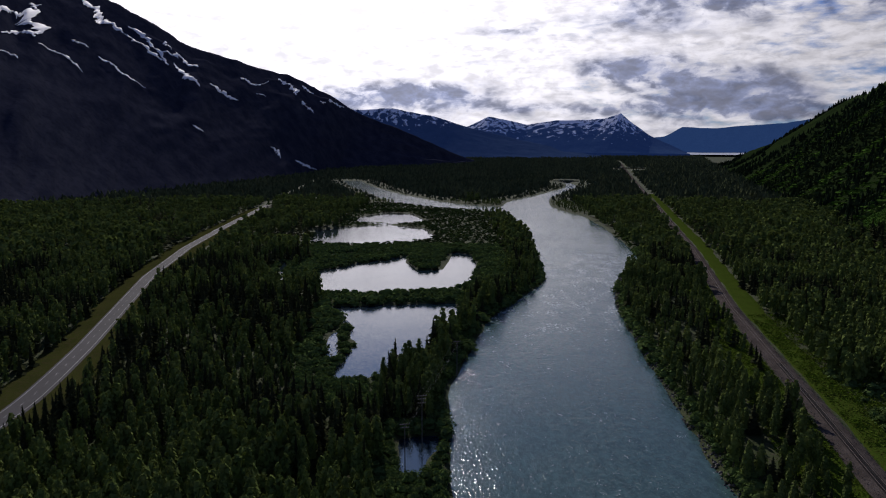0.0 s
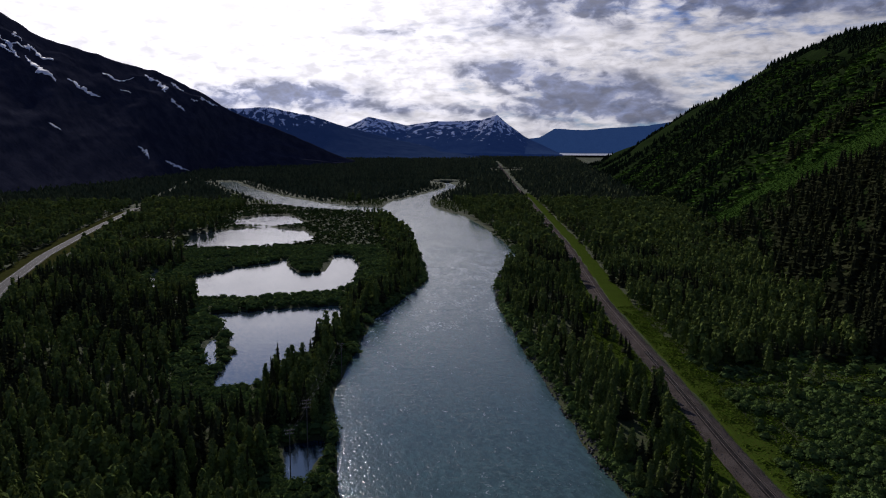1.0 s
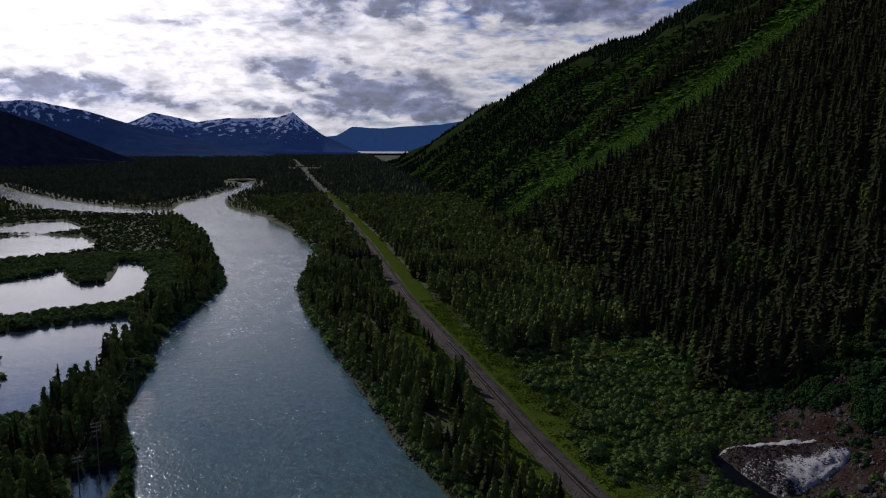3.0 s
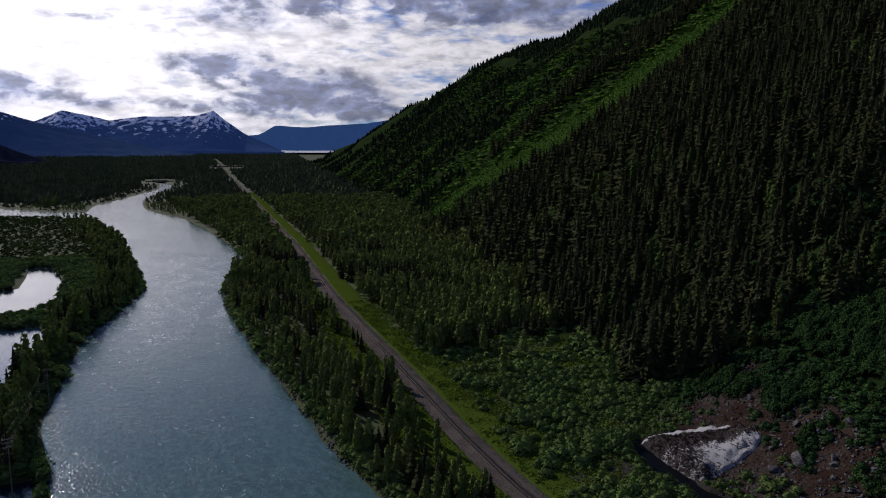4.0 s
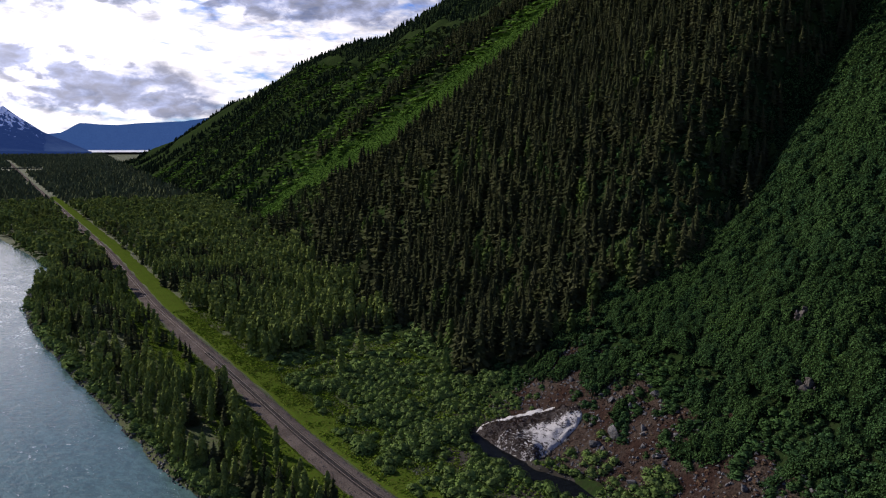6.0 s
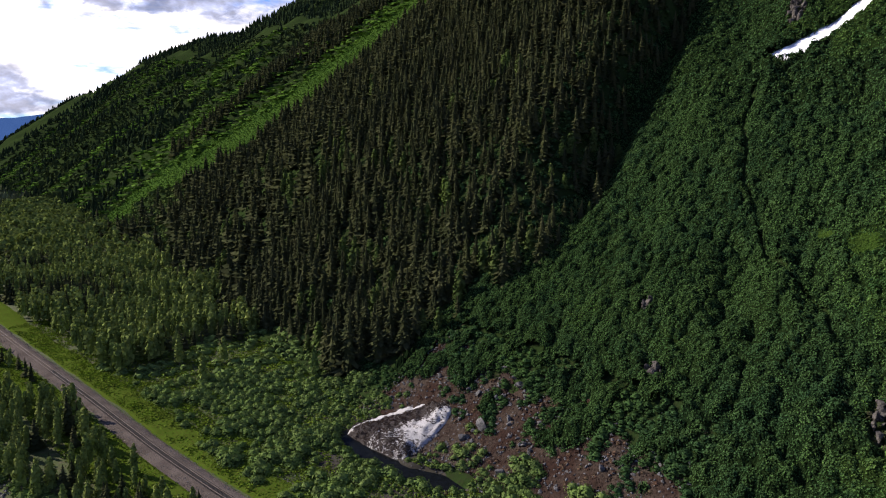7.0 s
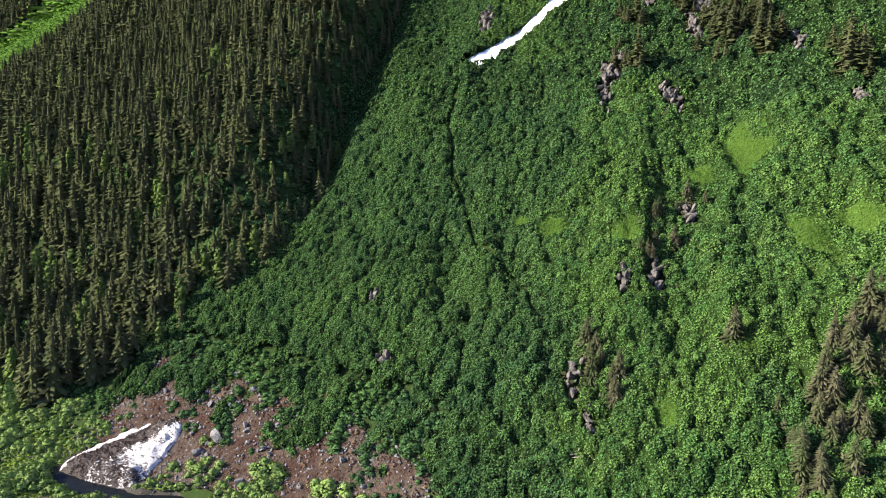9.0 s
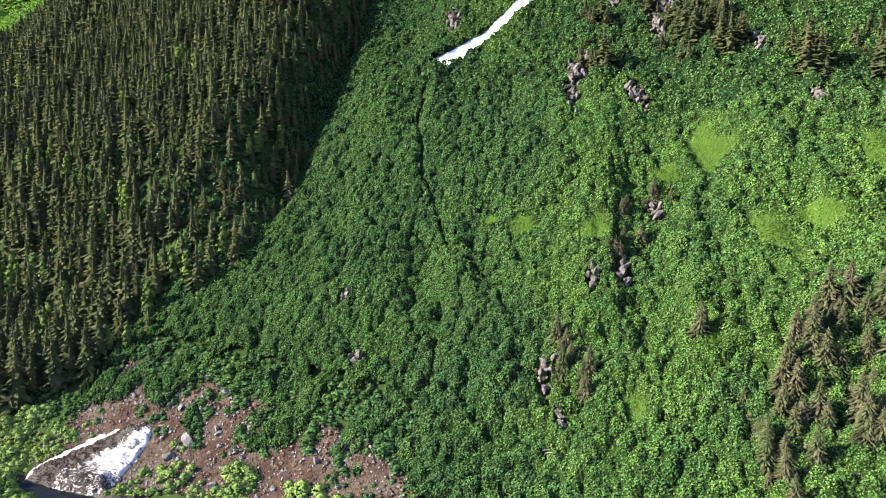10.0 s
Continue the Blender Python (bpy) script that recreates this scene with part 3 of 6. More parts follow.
# mountainside beyond the railway
my = stretch(-700, -150, 300, 4300, 4.0, 1.018)
ms = np.concatenate([np.arange(-15, 260, 4.0), np.arange(260, 520, 8.0), np.arange(520, 1300, 30.0)])
MS, MY = np.meshgrid(ms, my, indexing="ij")
MX = foot_x(MY) + MS / 0.93
MZ = slope_z(MX, MY) - smooth(900, 1300, MS) * 120
M_HILL = surface("hillside_brush", (0.013, 0.025, 0.008), (0.020, 0.036, 0.010), (0.020, 0.024, 0.011), 0.02, 0.35, 0.95, 0.8, 0.8, 0.0)
hill = new("mountainside", mesh_from("mountainside", np.stack([MX, MY, MZ], -1).reshape(-1, 3), grid_faces(*MX.shape), [M_HILL], smooth_shade=True))
tagged(hill, "steep green mountainside with gullies and brush", "mountainside", kind="structure")


def range_between(name, foot, crest, label, mat, nu=160, nv=60, rough=40, seed=0, back=0.5, crest_rough=0.45):
    """A mountain between a foot line and a crest line, gullied down the fall line."""
    foot, crest = np.array(foot, float), np.array(crest, float)
    fu, cu = np.linspace(0, 1, len(foot)), np.linspace(0, 1, len(crest))
    u = np.linspace(0, 1, nu)
    F = np.stack([np.interp(u, fu, foot[:, k]) for k in range(3)], 1)
    C = np.stack([np.interp(u, cu, crest[:, k]) for k in range(3)], 1)
    v = np.concatenate([np.linspace(0, 1, nv), 1 + np.linspace(0.1, back, 5)])
    U, V = np.meshgrid(u, v, indexing="ij")
    P = F[:, None, :] + (C - F)[:, None, :] * V[..., None]
    rise = np.where(V <= 1, V ** 1.15, 1 - (V - 1) * 1.2)
    P[..., 2] = F[:, None, 2] + (C - F)[:, None, 2] * rise
    length = np.linalg.norm(np.diff(C[:, :2], axis=0), axis=1).sum()
    bumpy = ridged(U * length / 420, V * 1.6, 5, seed) - 0.62
    P[..., 2] += rough * 2 * bumpy * np.minimum(1, V * 1.6) * np.where(V > 0.9, crest_rough, 1) + rough * 0.25 * (fbm(U * length / 60, V * 9, 3, seed + 9) - 0.5)
    P[:, 0, 2] -= 20
    uv = np.stack([U * length / 100, V * 8], -1).reshape(-1, 2)
    ob = new(name, mesh_from(name, P.reshape(-1, 3), grid_faces(*U.shape), [mat], smooth_shade=True, uv=uv))
    return tagged(ob, label, "mountain", kind="structure")


# blue cast of shade and distance haze put into the rock colours
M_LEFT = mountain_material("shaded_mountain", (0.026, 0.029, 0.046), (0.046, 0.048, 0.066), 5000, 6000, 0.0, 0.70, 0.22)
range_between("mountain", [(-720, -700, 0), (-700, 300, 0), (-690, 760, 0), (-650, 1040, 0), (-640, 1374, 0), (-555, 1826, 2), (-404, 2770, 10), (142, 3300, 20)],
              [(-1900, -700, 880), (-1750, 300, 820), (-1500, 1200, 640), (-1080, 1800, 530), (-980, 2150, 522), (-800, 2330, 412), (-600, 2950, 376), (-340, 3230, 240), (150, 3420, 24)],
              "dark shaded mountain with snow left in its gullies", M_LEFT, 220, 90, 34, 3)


# old snow in the gullies and hollows of the shaded mountain: along and up its face, three points, then metres across
GULLY_SNOW = [(0.428, 0.665, 0.453, 0.654, 0.485, 0.592, 7), (0.392, 0.575, 0.401, 0.587, 0.410, 0.575, 6), (0.533, 0.860, 0.565, 0.810, 0.599, 0.754, 15), (0.535, 0.905, 0.560, 0.866, 0.595, 0.793, 18),
              (0.465, 0.726, 0.476, 0.715, 0.487, 0.704, 8), (0.503, 0.665, 0.535, 0.615, 0.574, 0.598, 9), (0.606, 0.793, 0.624, 0.737, 0.640, 0.665, 16), (0.651, 0.715, 0.667, 0.682, 0.686, 0.665, 17),
              (0.745, 0.296, 0.754, 0.257, 0.761, 0.196, 13), (0.781, 0.179, 0.799, 0.101, 0.818, 0.040, 18), (0.642, 0.397, 0.649, 0.385, 0.656, 0.369, 7), (0.770, 0.760, 0.781, 0.715, 0.790, 0.698, 17)]
HIGH_SNOW = [(0.385, 0.743, 0.408, 0.765, 0.428, 0.704, 46), (0.390, 0.654, 0.406, 0.704, 0.424, 0.687, 13), (0.415, 0.832, 0.417, 0.827, 0.421, 0.815, 14), (0.469, 0.939, 0.503, 0.872, 0.533, 0.860, 30),
             (0.590, 0.821, 0.613, 0.855, 0.635, 0.810, 20), (0.585, 0.894, 0.592, 0.877, 0.599, 0.868, 10), (0.683, 0.855, 0.699, 0.821, 0.718, 0.866, 15), (0.729, 0.922, 0.745, 0.866, 0.761, 0.799, 28),
             (0.763, 0.935, 0.772, 0.927, 0.783, 0.920, 18), (0.809, 0.866, 0.820, 0.922, 0.834, 0.950, 19), (0.706, 0.743, 0.713, 0.737, 0.720, 0.726, 8), (0.796, 0.835, 0.801, 0.828, 0.806, 0.826, 12)]


def snow_on_face(me, nu, nv, rows, seed):
    """Snow strips lying on a mountain's face, ragged and pointed at the ends."""
    co = np.zeros(len(me.vertices) * 3, np.float32)
    me.vertices.foreach_get("co", co)
    G = co.reshape(nu, -1, 3)[:, :nv]

    def face(u, v):
        a, b = np.clip(u, 0, 0.9999) * (nu - 1), np.clip(v, 0, 0.9999) * (nv - 1)
        i, j = a.astype(int), b.astype(int)
        fu, fv = (a - i)[..., None], (b - j)[..., None]
        return (G[i, j] * (1 - fu) + G[i + 1, j] * fu) * (1 - fv) + (G[i, j + 1] * (1 - fu) + G[i + 1, j + 1] * fu) * fv

    for k, (u0, v0, u1, v1, u2, v2, wide) in enumerate(rows):
        t = np.linspace(0, 1, 90)
        u = u0 * (1 - t) ** 2 + (4 * u1 - u0 - u2) * t * (1 - t) + u2 * t * t
        v = v0 * (1 - t) ** 2 + (4 * v1 - v0 - v2) * t * (1 - t) + v2 * t * t
        pu, pv = (face(u + 0.004, v) - face(u - 0.004, v)) / 0.008, (face(u, v + 0.01) - face(u, v - 0.01)) / 0.02
        along = np.gradient(u)[:, None] * pu + np.gradient(v)[:, None] * pv
        side = np.cross(along, np.cross(pu, pv))
        side /= np.linalg.norm(side, axis=1)[:, None]
        du, dv = (side * pu).sum(1) / (pu * pu).sum(1), (side * pv).sum(1) / (pv * pv).sum(1)
        body = np.sin(np.pi * np.clip(t * 0.96 + 0.02, 0, 1)) ** 0.6
        left = wide * body * (-0.55 + 2.1 * fbm(t * 14, t * 0 + k, 5, seed + k))
        right = wide * body * (-0.55 + 2.1 * fbm(t * 14, t * 0 + k, 5, seed + k + 60))
        off = wide * 1.4 * (fbm(t * 4, t * 0 + k, 2, seed + k + 90) - 0.5)
        A = np.linspace(0, 1, 5)[None, :]
        O = off[:, None] - left[:, None] + (left + right)[:, None] * A
        V = face(u[:, None] + O * du[:, None], v[:, None] + O * dv[:, None])
        V[..., 2] += 2.5 + 1.5 * np.sin(np.pi * A)
        ob = new("snow_patch", mesh_from("snow_patch", V.reshape(-1, 3), grid_faces(90, 5), [M_CHUTE], smooth_shade=True))
        tagged(ob, "streak of old snow in a gully of the dark mountain", "snow patch", group="snow on the shaded mountain", kind="structure")


left_face = bpy.data.objects["mountain"].data
snow_on_face(left_face, 220, 90, GULLY_SNOW, 700)
snow_on_face(left_face, 220, 90, HIGH_SNOW, 800)


def crest_line(r, rows):
    return [(r * math.sin(radians(a)), r * math.cos(radians(a)), 97 + r * math.tan(radians(e))) for a, e in rows]


def foot_line(r, a0, a1, z, n=4):
    return [(r * math.sin(radians(a0 + (a1 - a0) * k / n)), r * math.cos(radians(a0 + (a1 - a0) * k / n)), z) for k in range(n + 1)]


# air haze of the far ranges, painted as bluish base colours and blue glow
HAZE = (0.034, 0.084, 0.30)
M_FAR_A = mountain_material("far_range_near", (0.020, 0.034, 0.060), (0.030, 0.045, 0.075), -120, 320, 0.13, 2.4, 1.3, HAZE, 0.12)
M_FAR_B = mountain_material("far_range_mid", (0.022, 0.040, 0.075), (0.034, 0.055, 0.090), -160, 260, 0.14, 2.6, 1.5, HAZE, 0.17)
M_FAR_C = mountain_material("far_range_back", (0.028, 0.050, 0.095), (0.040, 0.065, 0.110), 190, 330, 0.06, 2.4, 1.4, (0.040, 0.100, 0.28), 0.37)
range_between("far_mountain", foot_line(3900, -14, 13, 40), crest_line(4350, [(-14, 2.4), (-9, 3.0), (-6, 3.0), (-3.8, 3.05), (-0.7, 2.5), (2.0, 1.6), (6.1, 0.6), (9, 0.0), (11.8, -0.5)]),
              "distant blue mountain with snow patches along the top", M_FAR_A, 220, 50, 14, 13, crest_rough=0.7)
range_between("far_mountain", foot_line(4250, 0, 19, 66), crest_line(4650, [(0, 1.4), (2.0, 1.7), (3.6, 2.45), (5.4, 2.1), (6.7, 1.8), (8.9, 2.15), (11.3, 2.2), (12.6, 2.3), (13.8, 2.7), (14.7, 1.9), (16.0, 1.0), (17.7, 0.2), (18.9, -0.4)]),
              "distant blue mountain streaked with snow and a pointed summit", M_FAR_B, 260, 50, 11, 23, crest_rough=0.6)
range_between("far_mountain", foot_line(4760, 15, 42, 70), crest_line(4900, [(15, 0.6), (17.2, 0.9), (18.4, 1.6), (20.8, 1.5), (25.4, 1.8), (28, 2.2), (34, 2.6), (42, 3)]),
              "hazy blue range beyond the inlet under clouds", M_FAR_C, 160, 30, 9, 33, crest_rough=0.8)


def strip_water(name, label, a0, a1, r0, r1, z0, z1):
    a = np.radians(np.linspace(a0, a1, 12))
    r = np.array([r0, r1])
    A, R = np.meshgrid(a, r, indexing="ij")
    Z = np.where(R > r0, z1, z0)
    ob = new(name, mesh_from(name, np.stack([R * np.sin(A), R * np.cos(A), Z], -1).reshape(-1, 3), grid_faces(12, 2), [M_INLET if r0 > 4000 else M_POND]))
    return tagged(ob, label, "water", kind="structure")


strip_water("inlet_water", "thin strip of the distant inlet, its sky gleam painted pale", 9, 30, 4330, 4755, 61.5, 73.0)
strip_water("lake_water", "small far lake among woods", 13.4, 15.8, 2960, 3060, 18.2, 18.2)
strip_water("lake_water", "small far lake among woods", 8.8, 10.8, 2060, 2180, 2.6, 2.6)


# ---------------------------------------------------------------- plants
def tree_tris(tiers, per, core=True, droop=0.52, seed=1, lean=0.55, spread=0.225):
    """A spruce one metre high: tiers of drooping branches, each a folded kite, round a slim dark core."""
    rng = np.random.default_rng(seed)
    v, f = [], []
    for k in range(tiers):
        off = rng.uniform(0, 6.28)
        for j in range(per):
            u = min(0.97, max(0.0, (k + rng.uniform(-0.1, 1.0)) / tiers))
            zz = 0.06 + 0.90 * u
            rad = spread * (1 - u) ** 0.85 + 0.012
            a = off + (j + rng.uniform(-0.35, 0.35)) * 6.2832 / per
            r = rad * rng.uniform(0.45, 1.35)
            dx, dy = math.cos(a), math.sin(a)
            wd = r * lean
            zt = zz - r * droop * rng.uniform(0.5, 1.5)
            zm = zz - r * droop * 0.45
            b = len(v)
            v += [(0.0, 0.0, zz + 0.02), (dx * r * 0.62 - dy * wd, dy * r * 0.62 + dx * wd, zm - r * 0.12),
                  (dx * r, dy * r, zt), (dx * r * 0.62 + dy * wd, dy * r * 0.62 - dx * wd, zm - r * 0.12)]
            f += [(b, b + 1, b + 2), (b, b + 2, b + 3)]
    if core:
        b = len(v)
        for j in range(6):
            a = j * 6.2832 / 6
            v.append((0.55 * spread * math.cos(a), 0.55 * spread * math.sin(a), 0.05))
        v.append((0, 0, 1.0))
        f += [(b + j, b + (j + 1) % 6, b + 6) for j in range(6)]
    return np.array(v), np.array(f)


def cone_tree(rings, sides, seed=1):
    rng = np.random.default_rng(seed)
    v, f = [], []
    for k in range(rings):
        z0 = 0.05 + 0.8 * k / rings
        z1 = min(1.0, z0 + 1.25 / rings + 0.1)
        r = 0.19 * (1 - k / rings) ** 0.8 + 0.02
        b = len(v)
        for j in range(sides):
            a = (j + rng.uniform(-0.3, 0.3)) * 6.2832 / sides
            rr_ = r * rng.uniform(0.7, 1.25)
            v.append((rr_ * math.cos(a), rr_ * math.sin(a), z0 + rng.uniform(-0.05, 0.05)))
        v.append((0, 0, 1.0 if k == rings - 1 else z1))
        f += [(b + j, b + (j + 1) % sides, b + sides) for j in range(sides)]
    return np.array(v), np.array(f)


def leaf_crown(n, shape, size, seed=1, bottom=0.15, heart=True, single=False):
    """A crown of leaf clumps, each a small folded pair of leaves facing outwards. shape(u) is the radius at height u."""
    rng = np.random.default_rng(seed)
    v, f = [], []
    for k in range(n):
        u = bottom + (1 - bottom) * rng.uniform(0, 1) ** 0.8
        a = rng.uniform(0, 6.2832)
        r = shape(u) * rng.uniform(0.55, 1.08)
        c = np.array([r * math.cos(a), r * math.sin(a), u])
        out_ = np.array([math.cos(a), math.sin(a), 0.55 + 0.9 * (u - 0.4)]) + rng.normal(0, 0.22, 3)
        out_ /= np.linalg.norm(out_)
        t1 = np.cross(out_, (0, 0, 1.0) + rng.normal(0, 0.3, 3))
        t1 /= np.linalg.norm(t1)
        t2 = np.cross(out_, t1)
        sz_ = size * rng.uniform(0.65, 1.3)
        b = len(v)
        if single:
            v += [tuple(c - t1 * sz_ + out_ * sz_ * 0.2), tuple(c + t1 * sz_), tuple(c + t2 * sz_ * 1.5 - out_ * sz_ * 0.35)]
            f += [(b, b + 1, b + 2)]
            continue
        v += [tuple(c - t1 * sz_), tuple(c - t2 * sz_ * 0.8 + out_ * sz_ * 0.35), tuple(c + t1 * sz_), tuple(c + t2 * sz_ * 0.8 - out_ * sz_ * 0.3)]
        f += [(b, b + 1, b + 2), (b, b + 2, b + 3)]
    if heart:
        b = len(v)
        for u in (bottom + 0.06, 0.62):
            for j in range(5):
                a = j * 6.2832 / 5 + u * 3
                v.append((0.74 * shape(u) * math.cos(a), 0.74 * shape(u) * math.sin(a), u))
        v.append((0, 0, 0.93))
        f += [(b + j, b + (j + 1) % 5, b + 5 + (j + 1) % 5) for j in range(5)] + [(b + j, b + 5 + (j + 1) % 5, b + 5 + j) for j in range(5)]
        f += [(b + 5 + j, b + 5 + (j + 1) % 5, b + 10) for j in range(5)]
    return np.array(v), np.array(f)


def poplar_shape(u):
    return 0.20 * (max(0.0, 1 - u) ** 0.6) * min(1.0, 0.45 + u * 2.0) + 0.01


def bush_shape(u):
    return 0.62 * math.sqrt(max(0.0, 1 - u * u)) + 0.03


SPRUCE_HI = [tree_tris(12, 7, seed=k, lean=0.42, spread=0.19) for k in range(5)]
SPRUCE_MID = [tree_tris(8, 4, seed=k + 10, lean=0.8) for k in range(5)]
SPRUCE_LOW = [cone_tree(3, 6, seed=k + 20) for k in range(4)]
SPRUCE_FAR = [cone_tree(2, 4, seed=k + 30) for k in range(3)]
POPLAR_HI = [leaf_crown(112, poplar_shape, 0.050, seed=k + 40, single=True) for k in range(5)]
POPLAR_MID = [leaf_crown(44, poplar_shape, 0.070, seed=k + 50, single=True) for k in range(5)]
BUSH_FINE = [leaf_crown(96, bush_shape, 0.088, seed=k + 95, bottom=0.02, single=True) for k in range(6)]
FERN_TUFT = [leaf_crown(50, bush_shape, 0.11, seed=k + 97, bottom=0.1, single=True) for k in range(4)]
SPRUCE_SLOPE = [tree_tris(12, 7, seed=k + 110, lean=0.30, spread=0.19, droop=0.42) for k in range(6)]
SPRUCE_TOE = [tree_tris(15, 8, seed=k + 115, lean=0.21, spread=0.19, droop=0.45) for k in range(5)]
POPLAR_SLOPE = [leaf_crown(170, poplar_shape, 0.040, seed=k + 160, single=True) for k in range(4)]
WOOD_LOW = [tree_tris(3, 4, core=False, seed=k + 140, lean=0.85) for k in range(5)]
LEAFY_LOW = [leaf_crown(14, poplar_shape, 0.13, seed=k + 150) for k in range(5)]
SPRUCE_SPARE = [tree_tris(7, 4, seed=k + 120, lean=0.95) for k in range(5)]
BUSH_MID = [leaf_crown(34, bush_shape, 0.24, seed=k + 70, bottom=0.02, single=True) for k in range(5)]
HERB = [leaf_crown(9, bush_shape, 0.34, seed=k + 85, bottom=0.05, heart=False, single=True) for k in range(5)]
BUSH_LOW = [leaf_crown(9, bush_shape, 0.42, seed=k + 80, bottom=0.05, heart=False) for k in range(4)]


def stamp(name, kinds, x, y, height, width, mat, label, category, sink=0.2, seed=0, zfun=None):
    """One mass of many plants: kinds are unit plants, stamped at x, y on the surface with height and width."""
    if len(x) == 0:
        return None
    rng = np.random.default_rng(seed)
    z = (zfun or surface_z)(x, y) - sink
    pick = rng.integers(0, len(kinds), len(x))
    turn = rng.uniform(0, 6.2832, len(x))
    tilt = rng.normal(0, 0.035, (len(x), 2))
    allv, allf, base = [], [], 0
    for k, (tv, tf) in enumerate(kinds):
        sel = np.where(pick == k)[0]
        if not len(sel):
            continue
        c, s = np.cos(turn[sel])[:, None], np.sin(turn[sel])[:, None]
        vx = (tv[None, :, 0] * c - tv[None, :, 1] * s) * width[sel, None]
        vy = (tv[None, :, 0] * s + tv[None, :, 1] * c) * width[sel, None]
        vz = tv[None, :, 2] * height[sel, None]
        vx = vx + tilt[sel, 0, None] * vz + x[sel, None]
        vy = vy + tilt[sel, 1, None] * vz + y[sel, None]
        allv.append(np.stack([vx, vy, vz + z[sel, None]], -1).reshape(-1, 3))
        allf.append((tf[None] + (np.arange(len(sel)) * len(tv))[:, None, None] + base).reshape(-1, 3))
        base += len(sel) * len(tv)
    me = mesh_from(name, np.concatenate(allv), np.concatenate(allf), [mat])
    return tagged(new(name, me), label, category, kind="stuff")


def scatter(x0, x1, y0, y1, spacing, seed):
    rng = np.random.default_rng(seed)
    px = np.arange(x0, x1, spacing)
    py = np.arange(y0, y1, spacing)
    PX, PY = np.meshgrid(px, py, indexing="ij")
    PX = PX + rng.uniform(-0.48, 0.48, PX.shape) * spacing
    PY = PY + rng.uniform(-0.48, 0.48, PY.shape) * spacing
    return PX.ravel(), PY.ravel(), rng


def in_view(x, y, a0=-38, a1=116):
    a = np.degrees(np.arctan2(x + 3, y + 3))
    return (a > a0) & (a < a1)


def valley_mask(x, y, gap=4.0):
    ok = water_dist(x, y) < -gap
    dx = x - road_x(y)
    ok &= (dx < -14) | (dx > np.interp(y, [0, 500, 650, 1100, 1160], [15, 15, 26, 27, 5]))
    dr = x - rail_x(y)
    ok &= ((dr < -8 - 4 * vnoise(y / 17, y * 0, 8)) & ((dr < -34) | (y > 330) | (vnoise(x / 13, y / 13, 18) < 0.60))) | (dr > 15 + 5 * vnoise(y / 30, y * 0, 3))
    ok &= slope_s(x, y) < 4
    return ok


OWN = []
